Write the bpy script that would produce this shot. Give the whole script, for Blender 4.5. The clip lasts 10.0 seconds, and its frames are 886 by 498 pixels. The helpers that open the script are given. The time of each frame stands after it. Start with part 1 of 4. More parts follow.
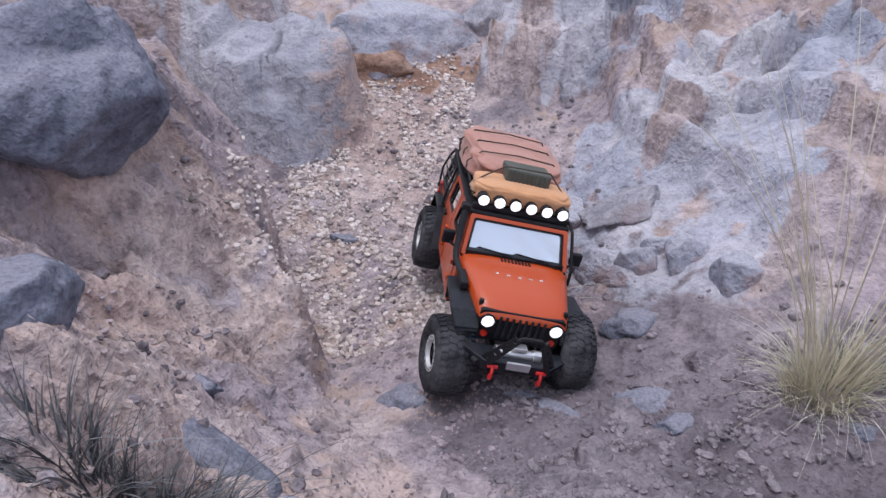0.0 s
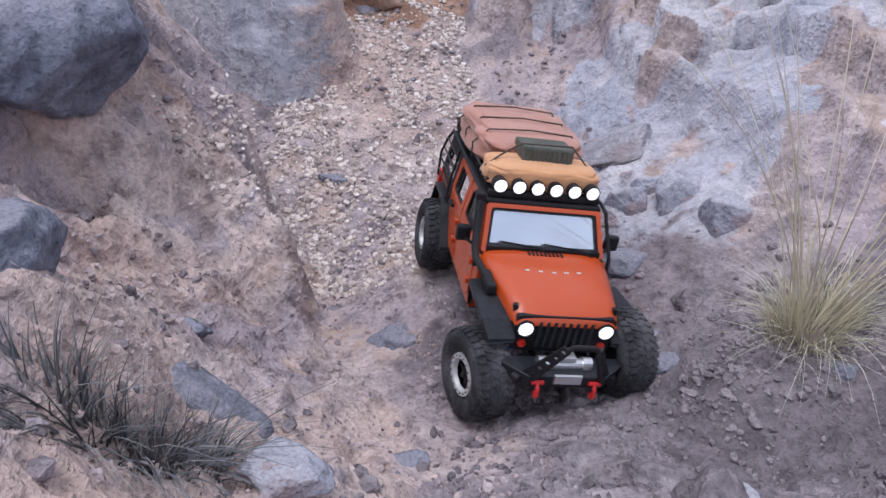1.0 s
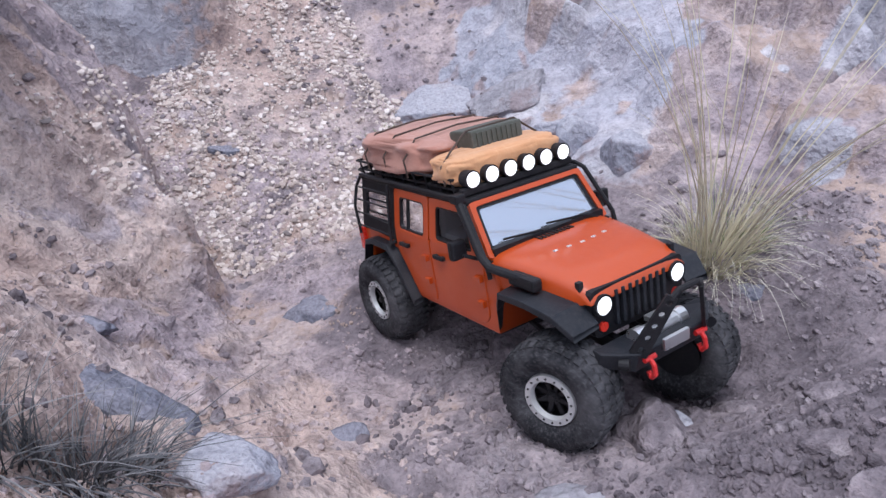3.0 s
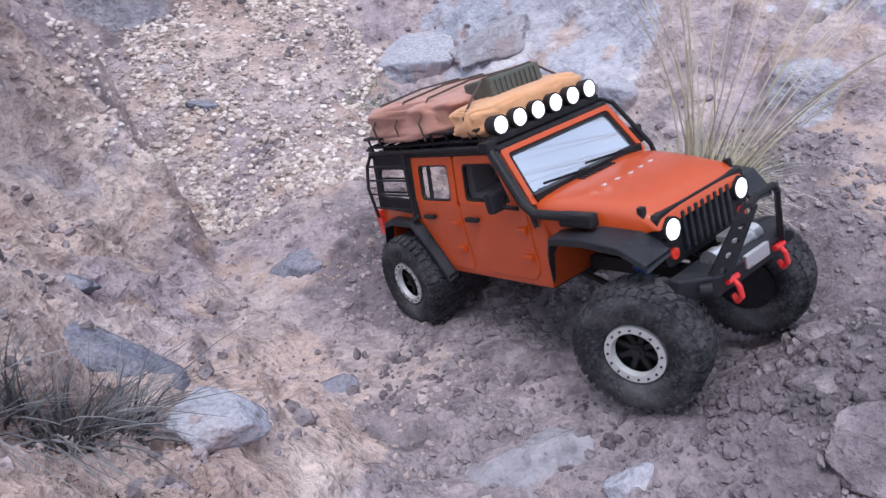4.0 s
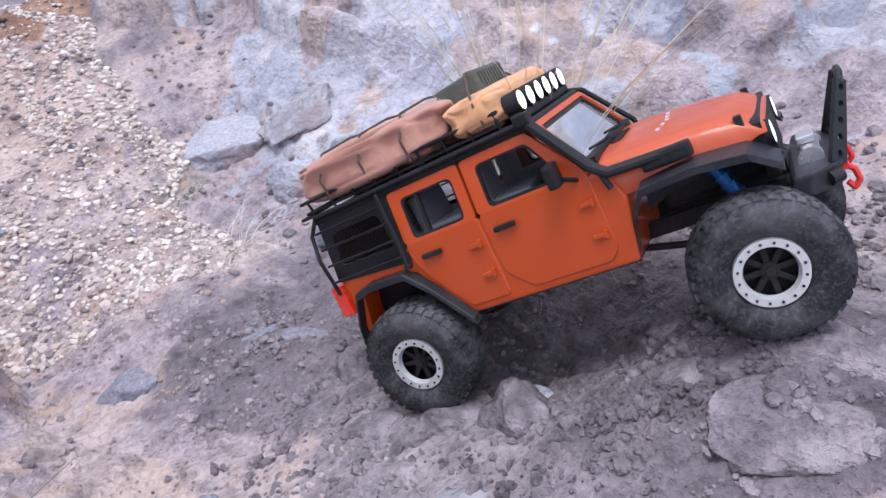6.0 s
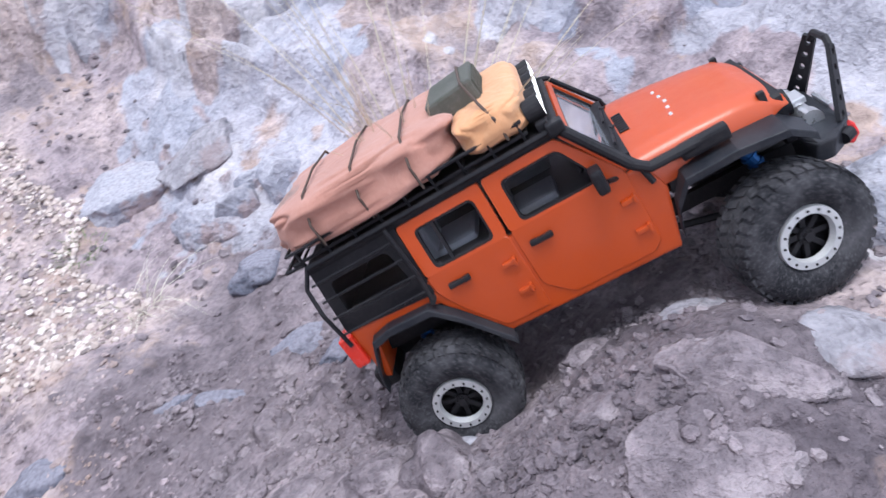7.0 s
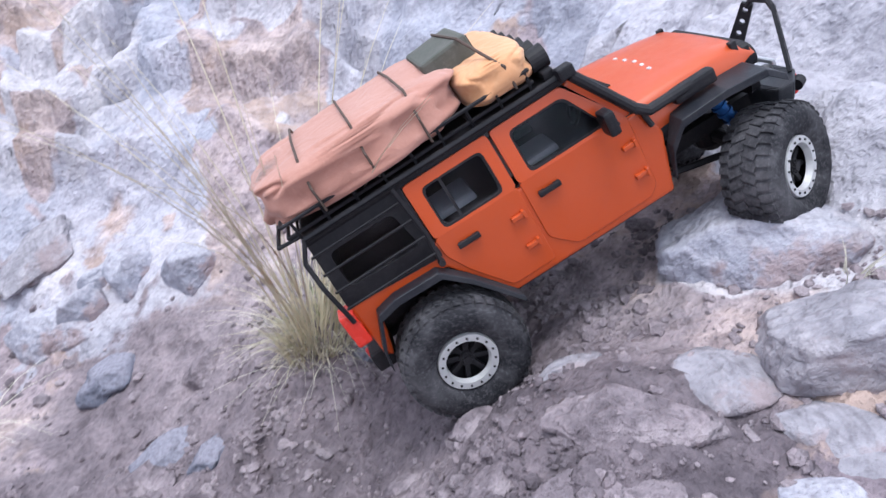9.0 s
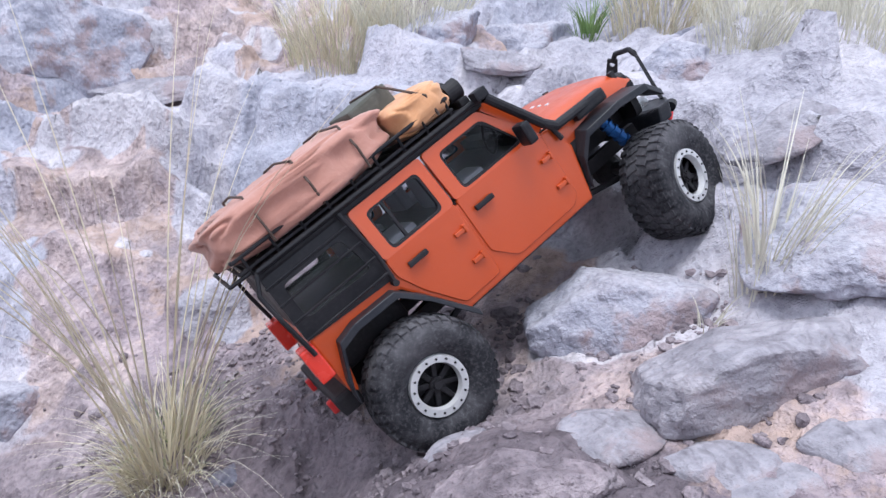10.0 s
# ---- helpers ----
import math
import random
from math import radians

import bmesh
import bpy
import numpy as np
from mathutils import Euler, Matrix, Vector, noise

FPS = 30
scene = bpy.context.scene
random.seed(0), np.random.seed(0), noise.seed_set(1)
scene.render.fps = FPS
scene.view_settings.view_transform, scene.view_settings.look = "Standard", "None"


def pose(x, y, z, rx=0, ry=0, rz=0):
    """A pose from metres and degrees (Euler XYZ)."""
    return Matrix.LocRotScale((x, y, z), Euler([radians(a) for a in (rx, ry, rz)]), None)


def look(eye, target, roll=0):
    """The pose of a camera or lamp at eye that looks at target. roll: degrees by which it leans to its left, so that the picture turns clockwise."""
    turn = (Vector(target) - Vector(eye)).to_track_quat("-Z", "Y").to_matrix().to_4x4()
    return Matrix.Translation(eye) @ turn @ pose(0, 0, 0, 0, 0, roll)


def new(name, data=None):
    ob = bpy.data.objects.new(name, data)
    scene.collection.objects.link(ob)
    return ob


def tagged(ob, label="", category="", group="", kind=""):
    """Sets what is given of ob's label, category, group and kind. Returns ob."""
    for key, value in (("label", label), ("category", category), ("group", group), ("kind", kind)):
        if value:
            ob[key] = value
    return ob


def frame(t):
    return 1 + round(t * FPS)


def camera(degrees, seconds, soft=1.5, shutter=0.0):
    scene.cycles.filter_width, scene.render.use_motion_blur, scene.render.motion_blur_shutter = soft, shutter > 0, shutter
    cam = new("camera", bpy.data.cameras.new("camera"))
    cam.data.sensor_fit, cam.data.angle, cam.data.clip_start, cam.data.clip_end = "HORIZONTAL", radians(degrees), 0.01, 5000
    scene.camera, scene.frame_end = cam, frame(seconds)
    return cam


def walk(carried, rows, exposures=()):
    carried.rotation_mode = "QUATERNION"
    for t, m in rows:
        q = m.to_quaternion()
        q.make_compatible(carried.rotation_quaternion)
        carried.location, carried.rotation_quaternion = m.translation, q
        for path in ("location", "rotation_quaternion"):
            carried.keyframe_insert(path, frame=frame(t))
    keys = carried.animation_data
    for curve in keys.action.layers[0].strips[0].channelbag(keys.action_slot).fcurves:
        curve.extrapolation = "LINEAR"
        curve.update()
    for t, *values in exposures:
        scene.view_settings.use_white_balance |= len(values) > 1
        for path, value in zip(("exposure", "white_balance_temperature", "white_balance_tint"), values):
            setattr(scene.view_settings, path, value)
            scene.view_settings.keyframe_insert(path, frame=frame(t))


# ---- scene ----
# The camera: a person's hand-held view down into the gully, turning with the car.
cam = camera(64.0, 10.0, soft=1.4, shutter=0.45)
CAM_ROWS = [
    (0, 0.0000, -0.0000, 0.8000, 54.91, -0.11, -0.01),
    (0.5, 0.0056, 0.0051, 0.8009, 52.82, -0.28, -0.70),
    (1, 0.0038, 0.0077, 0.8015, 49.85, -0.38, -0.66),
    (1.5, -0.0119, 0.0067, 0.7891, 48.44, -0.43, -4.44),
    (2, -0.0342, 0.0219, 0.7884, 47.55, -1.85, -10.03),
    (2.2, -0.0348, 0.0240, 0.7908, 47.88, -2.28, -10.58),
    (3.3, -0.0150, 0.0326, 0.7871, 45.20, -1.44, -11.01),
    (3.5, -0.0137, 0.0330, 0.7853, 44.04, -1.42, -11.17),
    (4, -0.0193, 0.0320, 0.7785, 43.08, -1.51, -12.45),
    (4.5, -0.0235, 0.0367, 0.7643, 45.82, -1.77, -16.95),
    (5, -0.0205, 0.0392, 0.7567, 47.86, -1.88, -20.18),
    (5.5, -0.0203, 0.0416, 0.7468, 49.34, -2.10, -25.57),
    (5.7, -0.0167, 0.0426, 0.7434, 49.48, -2.02, -27.51),
    (6.8, 0.0618, 0.0710, 0.7503, 48.59, 1.70, -35.55),
    (7, 0.0776, 0.0724, 0.7512, 48.67, 2.29, -37.46),
    (7.5, 0.0856, 0.0810, 0.7473, 48.62, 1.58, -44.12),
    (8, 0.0912, 0.0832, 0.7401, 48.44, 0.63, -47.84),
    (8.5, 0.0963, 0.0809, 0.7360, 51.64, 0.06, -47.99),
    (9, 0.0927, 0.0841, 0.7375, 54.37, 0.31, -48.96),
    (9.5, 0.0586, 0.1133, 0.7014, 62.18, -2.84, -59.81),
    (10, 0.0652, 0.0864, 0.6672, 67.76, -2.77, -61.31),
]

walk(cam, [(t, pose(*r)) for t, *r in CAM_ROWS], exposures=[(0, 0.10, 6050, 10), (3.5, 0.35, 6000, 9), (5.5, 0.50, 6000, 9), (7.5, 0.78, 6000, 7), (8.7, 0.80, 6000, 7), (9.5, 0.74, 6050, 8), (10, 0.68, 6050, 8)])

# The toy car's path, poses of its body.
CAR_ROWS = [
    (0, 0.0774, 0.9378, 0.0500, -14.44, -5.51, -85.83),
    (0.5, 0.0850, 0.8413, 0.0692, -10.37, -10.07, -84.16),
    (1, 0.1175, 0.7629, 0.0823, -10.69, -9.83, -81.79),
    (1.5, 0.1516, 0.7231, 0.0946, -16.23, -11.65, -79.79),
    (2, 0.1626, 0.6875, 0.1123, -17.38, -16.54, -77.45),
    (2.2, 0.1693, 0.6679, 0.1223, -18.19, -19.50, -73.77),
    (3.3, 0.2052, 0.5590, 0.1491, -2.46, -27.50, -63.98),
    (3.5, 0.2107, 0.5470, 0.1562, -2.68, -28.46, -63.37),
    (4, 0.2415, 0.5201, 0.1833, -5.51, -33.74, -60.54),
    (4.5, 0.2648, 0.5110, 0.2006, -6.91, -33.00, -58.03),
    (5, 0.3097, 0.4720, 0.2320, -11.46, -35.59, -51.94),
    (5.5, 0.3521, 0.4373, 0.2564, -15.06, -37.26, -45.31),
    (5.7, 0.3613, 0.4244, 0.2663, -18.05, -37.40, -44.98),
    (6.8, 0.4658, 0.4174, 0.2745, -22.37, -29.97, -30.35),
    (7, 0.4886, 0.4019, 0.2764, -16.87, -29.37, -30.75),
    (7.4, 0.5232, 0.3804, 0.2976, -9.39, -31.11, -34.76),
    (8, 0.5479, 0.3840, 0.3107, -10.51, -30.75, -32.84),
    (8.7, 0.5917, 0.3852, 0.3275, -13.00, -30.39, -30.59),
    (9, 0.6152, 0.3762, 0.3418, -15.03, -26.28, -29.20),
    (9.5, 0.6707, 0.3647, 0.3673, -14.79, -30.63, -30.14),
    (10, 0.6959, 0.3434, 0.3740, -22.66, -30.53, -26.35),
]


# Overcast sky with a wide, weak sun.
world = bpy.data.worlds.new("world")
scene.world = world
world.use_nodes = True
wn, wl = world.node_tree.nodes, world.node_tree.links
sky = wn.new("ShaderNodeTexSky")
sky.sky_type = "NISHITA"
sky.sun_disc = False
sky.sun_elevation, sky.sun_rotation = radians(80), radians(-56)
sky.air_density, sky.dust_density, sky.ozone_density = 1.0, 3.0, 1.5
wn["Background"].inputs["Strength"].default_value = 0.15
cloud = wn.new("ShaderNodeTexNoise")
cloud.inputs["Scale"].default_value, cloud.inputs["Detail"].default_value = 2.2, 5.0
cover = wn.new("ShaderNodeValToRGB")
cover.color_ramp.elements[0].position, cover.color_ramp.elements[0].color = 0.35, (4.2, 4.5, 5.3, 1)
cover.color_ramp.elements[1].position, cover.color_ramp.elements[1].color = 0.65, (9.6, 9.7, 10.4, 1)
wl.new(wn.new("ShaderNodeTexCoord").outputs["Generated"], cloud.inputs["Vector"])
wl.new(cloud.outputs["Fac"], cover.inputs["Fac"])
overcast = wn.new("ShaderNodeMix")
overcast.data_type = "RGBA"
overcast.inputs["Factor"].default_value = 0.7
wl.new(sky.outputs["Color"], overcast.inputs[6])
wl.new(cover.outputs["Color"], overcast.inputs[7])
wl.new(overcast.outputs[2], wn["Background"].inputs["Color"])
sun = bpy.data.lights.new("sun", "SUN")
sun.energy, sun.angle, sun.color = 1.35, radians(25), (1.0, 0.97, 0.95)
new("sun", sun).matrix_world = look((-0.3, 0.9, 4.2), (0.3, 0.5, 0))
scene.view_settings.exposure = 0.0


# ---- materials ----
def material(name, color, rough=0.6, metal=0.0, emit=0.0, coat=0.0):
    m = bpy.data.materials.new(name)
    m.use_nodes = True
    b = m.node_tree.nodes["Principled BSDF"]
    b.inputs["Base Color"].default_value = (*color, 1)
    b.inputs["Roughness"].default_value = rough
    b.inputs["Metallic"].default_value = metal
    b.inputs["Coat Weight"].default_value = coat
    b.inputs["Coat Roughness"].default_value = 0.12
    if emit:
        b.inputs["Emission Color"].default_value = (1, 1, 1, 1)
        b.inputs["Emission Strength"].default_value = emit
    return m


def node(m, kind, **values):
    n = m.node_tree.nodes.new(kind)
    for k, v in values.items():
        n.inputs[k.replace("_", " ")].default_value = v
    return n


def ramp(m, fac, stops):
    r = m.node_tree.nodes.new("ShaderNodeValToRGB")
    while len(r.color_ramp.elements) < len(stops):
        r.color_ramp.elements.new(0.5)
    for e, (p, c) in zip(r.color_ramp.elements, stops):
        e.position, e.color = p, (*c, 1)
    m.node_tree.links.new(fac, r.inputs["Fac"])
    return r.outputs["Color"]


def mixed(m, fac, a, b, mode="MIX"):
    x = m.node_tree.nodes.new("ShaderNodeMix")
    x.data_type, x.blend_type = "RGBA", mode
    for socket, v in ((x.inputs["Factor"], fac), (x.inputs[6], a), (x.inputs[7], b)):
        if isinstance(v, (int, float)):
            socket.default_value = v
        elif isinstance(v, tuple):
            socket.default_value = (*v, 1)
        else:
            m.node_tree.links.new(v, socket)
    return x.outputs[2]


def weathered(name, stops, big, small, rough, bump, spots=None, coords="Object", pits=0.0, top_color=None, calm=0.0):
    """Rock, earth or cloth: colour at two scales, hollows shaded in the colour, fine speckle, and relief."""
    m = material(name, (0.3, 0.3, 0.3), rough)
    t, b = m.node_tree, m.node_tree.nodes["Principled BSDF"]
    where = t.nodes.new("ShaderNodeTexCoord").outputs[coords]
    n1, n2, n3 = (node(m, "ShaderNodeTexNoise", Scale=s, Detail=d, Roughness=0.6) for s, d in ((big, 6), (small, 5), (small * 5, 3)))
    n1.inputs["Distortion"].default_value = 0.6
    for n in (n1, n2, n3):
        t.links.new(where, n.inputs["Vector"])
    color = ramp(m, n1.outputs["Fac"], stops)
    # shade put into the colour: low parts of the relief noise are darkened
    dark = ramp(m, n2.outputs["Fac"], [(0.3, (0.42, 0.41, 0.43)), (0.5, (1, 1, 1)), (0.72, (1.35, 1.33, 1.31))])
    color = mixed(m, 0.75 - 0.4 * calm, color, dark, "MULTIPLY")
    grain = ramp(m, n3.outputs["Fac"], [(0.32, (0.6, 0.58, 0.6)), (0.5, (1, 1, 1)), (0.68, (1.25, 1.22, 1.2))])
    color = mixed(m, 0.6 - 0.25 * calm, color, grain, "MULTIPLY")
    if calm:
        vein = node(m, "ShaderNodeTexNoise", Scale=big * 1.7, Detail=5.0, Roughness=0.55, Distortion=1.4)
        t.links.new(where, vein.inputs["Vector"])
        line = ramp(m, vein.outputs["Fac"], [(0.475, (1, 1, 1)), (0.5, (0.52, 0.50, 0.52)), (0.525, (1, 1, 1))])
        color = mixed(m, 0.7 * calm, color, line, "MULTIPLY")
    if spots:
        v = node(m, "ShaderNodeTexNoise", Scale=big * 2.3, Detail=7.0, Roughness=0.7)
        t.links.new(where, v.inputs["Vector"])
        mask = ramp(m, v.outputs["Fac"], [(0.52, (0, 0, 0)), (0.6, (1, 1, 1))])
        color = mixed(m, mask, color, mixed(m, 0.7, spots, dark, "MULTIPLY"))
    # faces turned upward blend towards one other tone
    if top_color:
        g = t.nodes.new("ShaderNodeNewGeometry")
        sp = t.nodes.new("ShaderNodeSeparateXYZ")
        t.links.new(g.outputs["Normal"], sp.inputs[0])
        top = ramp(m, sp.outputs["Z"], [(0.55, (0, 0, 0)), (0.95, (0.75, 0.75, 0.75))])
        color = mixed(m, top, color, mixed(m, 0.7, top_color, grain, "MULTIPLY"))
    t.links.new(color, b.inputs["Base Color"])
    height = n2.outputs["Fac"]
    bm1 = node(m, "ShaderNodeBump", Strength=bump, Distance=0.02)
    t.links.new(height, bm1.inputs["Height"])
    bm2 = node(m, "ShaderNodeBump", Strength=bump * 0.8, Distance=0.004)
    t.links.new(n3.outputs["Fac"], bm2.inputs["Height"])
    t.links.new(bm1.outputs["Normal"], bm2.inputs["Normal"])
    last = bm2
    if pits:
        v = node(m, "ShaderNodeTexVoronoi", Scale=small * 2.2)
        t.links.new(where, v.inputs["Vector"])
        bm3 = node(m, "ShaderNodeBump", Strength=pits, Distance=0.006)
        t.links.new(v.outputs["Distance"], bm3.inputs["Height"])
        t.links.new(last.outputs["Normal"], bm3.inputs["Normal"])
        last = bm3
    t.links.new(last.outputs["Normal"], b.inputs["Normal"])
    b.inputs["Specular IOR Level"].default_value = 0.25
    return m


EARTH = weathered("earth", [(0.3, (0.20, 0.165, 0.19)), (0.45, (0.36, 0.30, 0.325)), (0.58, (0.46, 0.375, 0.365)), (0.72, (0.40, 0.36, 0.41))], 3.0, 30, 0.95, 0.9, spots=(0.42, 0.32, 0.285), pits=0.3)
ROCK = weathered("grey rock", [(0.3, (0.19, 0.19, 0.235)), (0.45, (0.34, 0.345, 0.41)), (0.6, (0.44, 0.43, 0.49)), (0.75, (0.50, 0.475, 0.51))], 5, 34, 0.9, 0.7, spots=(0.31, 0.25, 0.265), pits=0.2, top_color=(0.44, 0.43, 0.48), calm=0.7)
PALE = weathered("pale rock", [(0.3, (0.22, 0.215, 0.25)), (0.5, (0.34, 0.325, 0.36)), (0.7, (0.44, 0.41, 0.43))], 4, 26, 0.9, 0.7, spots=(0.27, 0.225, 0.24), pits=0.25, calm=0.7)
SLATE = weathered("dark blue-grey rock", [(0.3, (0.10, 0.10, 0.14)), (0.5, (0.17, 0.18, 0.23)), (0.7, (0.25, 0.25, 0.31))], 6, 40, 0.85, 0.6, pits=0.35, top_color=(0.28, 0.27, 0.32))
CLOD = weathered("purple-brown earth", [(0.3, (0.13, 0.11, 0.125)), (0.5, (0.24, 0.204, 0.225)), (0.7, (0.36, 0.312, 0.33))], 6, 34, 0.95, 0.9, spots=(0.30, 0.26, 0.28), pits=0.3)
RUST = weathered("rusty earth", [(0.3, (0.20, 0.11, 0.08)), (0.5, (0.33, 0.21, 0.16)), (0.7, (0.42, 0.31, 0.25))], 7, 40, 0.95, 0.6)
GRAVEL = material("gravel", (0.4, 0.36, 0.35), 0.9)
_t = GRAVEL.node_tree
_g = _t.nodes.new("ShaderNodeNewGeometry")
_t.links.new(ramp(GRAVEL, _g.outputs["Random Per Island"], [(0.0, (0.20, 0.17, 0.17)), (0.35, (0.44, 0.36, 0.33)), (0.7, (0.58, 0.49, 0.45)), (1.0, (0.74, 0.67, 0.65))]), _t.nodes["Principled BSDF"].inputs["Base Color"])


def ground_material():
    """Earth that turns to grey rock, pale rock, damp earth and rust by the ground's own masks."""
    m = weathered("earth and rock", [(0.3, (0.20, 0.165, 0.19)), (0.45, (0.36, 0.30, 0.325)), (0.58, (0.46, 0.375, 0.365)), (0.72, (0.40, 0.36, 0.41))], 3.0, 30, 0.95, 0.9, spots=(0.42, 0.32, 0.285), pits=0.3)
    t, b = m.node_tree, m.node_tree.nodes["Principled BSDF"]
    color = b.inputs["Base Color"].links[0].from_socket
    noises = [n for n in t.nodes if n.bl_idname == "ShaderNodeTexNoise"]
    kinds = {
        "rock": [(0.3, (0.20, 0.20, 0.25)), (0.45, (0.36, 0.365, 0.43)), (0.6, (0.45, 0.435, 0.495)), (0.75, (0.51, 0.48, 0.52))],
        "pale": [(0.3, (0.29, 0.285, 0.33)), (0.5, (0.44, 0.425, 0.475)), (0.7, (0.55, 0.515, 0.54))],
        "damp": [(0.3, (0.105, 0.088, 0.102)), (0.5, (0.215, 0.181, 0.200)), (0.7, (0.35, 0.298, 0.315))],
        "warm": [(0.3, (0.26, 0.19, 0.18)), (0.5, (0.45, 0.345, 0.315)), (0.7, (0.56, 0.465, 0.44))],
        "rust": [(0.3, (0.20, 0.11, 0.08)), (0.5, (0.33, 0.21, 0.16)), (0.7, (0.42, 0.31, 0.25))],
    }
    # painted shade for every kind, dark where the relief noise is low
    hollow_shade = ramp(m, noises[1].outputs["Fac"], [(0.3, (0.42, 0.41, 0.43)), (0.5, (1, 1, 1)), (0.72, (1.35, 1.33, 1.31))])
    grain = ramp(m, noises[2].outputs["Fac"], [(0.32, (0.6, 0.58, 0.6)), (0.5, (1, 1, 1)), (0.68, (1.25, 1.22, 1.2))])
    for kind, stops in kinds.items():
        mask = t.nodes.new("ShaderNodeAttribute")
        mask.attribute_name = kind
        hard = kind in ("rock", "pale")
        own = mixed(m, 0.4 if hard else 0.6, mixed(m, 0.45 if hard else 0.75, ramp(m, noises[0].outputs["Fac"], stops), hollow_shade, "MULTIPLY"), grain, "MULTIPLY")
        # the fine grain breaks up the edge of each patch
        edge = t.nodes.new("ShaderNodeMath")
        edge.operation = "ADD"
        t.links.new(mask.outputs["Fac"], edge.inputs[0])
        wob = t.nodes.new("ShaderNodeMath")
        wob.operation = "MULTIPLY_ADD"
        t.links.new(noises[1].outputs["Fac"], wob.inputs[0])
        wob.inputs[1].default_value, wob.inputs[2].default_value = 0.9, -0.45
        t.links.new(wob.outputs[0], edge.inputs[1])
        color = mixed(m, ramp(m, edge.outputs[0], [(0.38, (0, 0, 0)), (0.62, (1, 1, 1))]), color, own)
    t.links.new(color, b.inputs["Base Color"])
    return m


def straw(name, a, b, c):
    m = material(name, a, 0.7)
    g = m.node_tree.nodes.new("ShaderNodeNewGeometry")
    m.node_tree.links.new(ramp(m, g.outputs["Random Per Island"], [(0, a), (0.5, b), (1, c)]), m.node_tree.nodes["Principled BSDF"].inputs["Base Color"])
    return m


STRAW = straw("dry grass", (0.46, 0.40, 0.29), (0.66, 0.59, 0.45), (0.45, 0.43, 0.27))
PALE_STRAW = straw("bleached grass", (0.55, 0.52, 0.42), (0.68, 0.65, 0.55), (0.48, 0.46, 0.36))
BURNT = straw("dark grass", (0.05, 0.05, 0.06), (0.10, 0.10, 0.11), (0.22, 0.21, 0.22))
GREEN = straw("green grass", (0.10, 0.17, 0.05), (0.17, 0.26, 0.08), (0.12, 0.20, 0.07))


def painted(name, color, rough, metal=0.0, coat=0.0, dust=(0.36, 0.32, 0.32), amount=0.25, scale=18):
    """Paint, plastic, metal or rubber with dust and scuffs."""
    m = material(name, color, rough, metal, 0, coat)
    t, b = m.node_tree, m.node_tree.nodes["Principled BSDF"]
    where = t.nodes.new("ShaderNodeTexCoord").outputs["Object"]
    n1 = node(m, "ShaderNodeTexNoise", Scale=scale, Detail=8.0, Roughness=0.65)
    n2 = node(m, "ShaderNodeTexNoise", Scale=scale * 14, Detail=4.0, Roughness=0.7)
    for n in (n1, n2):
        t.links.new(where, n.inputs["Vector"])
    mask = ramp(m, n1.outputs["Fac"], [(0.42, (0, 0, 0)), (0.75, (amount,) * 3)])
    fine = ramp(m, n2.outputs["Fac"], [(0.5, (0, 0, 0)), (0.8, (amount * 0.8,) * 3)])
    c = mixed(m, fine, mixed(m, mask, color, dust), dust)
    t.links.new(c, b.inputs["Base Color"])
    t.links.new(ramp(m, n1.outputs["Fac"], [(0.35, (rough,) * 3), (0.75, (min(1, rough + 0.3),) * 3)]), b.inputs["Roughness"])
    bump = node(m, "ShaderNodeBump", Strength=0.08, Distance=0.001)
    t.links.new(n2.outputs["Fac"], bump.inputs["Height"])
    t.links.new(bump.outputs["Normal"], b.inputs["Normal"])
    return m


ORANGE = painted("orange paint", (0.46, 0.056, 0.003), 0.30, 0.0, 0.35, amount=0.02)
BLACK = painted("black plastic", (0.010, 0.010, 0.013), 0.38, amount=0.05)
TRIM = painted("black trim", (0.016, 0.018, 0.024), 0.32, amount=0.07)
RUBBER = painted("tyre rubber", (0.017, 0.017, 0.021), 0.8, dust=(0.28, 0.27, 0.29), amount=0.40, scale=22)
STEEL = painted("beadlock ring", (0.62, 0.62, 0.63), 0.4, 0.4, amount=0.3, dust=(0.3, 0.29, 0.3))
CHROME = painted("winch metal", (0.7, 0.7, 0.72), 0.25, 0.9, amount=0.15)
RED = painted("red plastic", (0.62, 0.02, 0.02), 0.3, amount=0.08)
LENS = painted("tail light lens", (0.65, 0.03, 0.015), 0.2, 0, 0.5, amount=0.05)
BLUE = painted("blue anodised", (0.01, 0.10, 0.32), 0.3, 0.6, amount=0.1)
OLIVE = painted("olive plastic", (0.060, 0.066, 0.052), 0.55, amount=0.2)
GREY = painted("grey seat", (0.30, 0.31, 0.34), 0.7, amount=0.15)
for _m in (BLACK, TRIM, RUBBER):
    _m.node_tree.nodes["Principled BSDF"].inputs["Specular IOR Level"].default_value = 0.22
LIT = material("lit lamp", (0.9, 0.9, 0.9), 0.3, emit=0.9)
# bright silver that paints the glints on the bonnet louvres
GLINT = painted("glint silver", (0.75, 0.75, 0.76), 0.2, 0.6, amount=0.05)


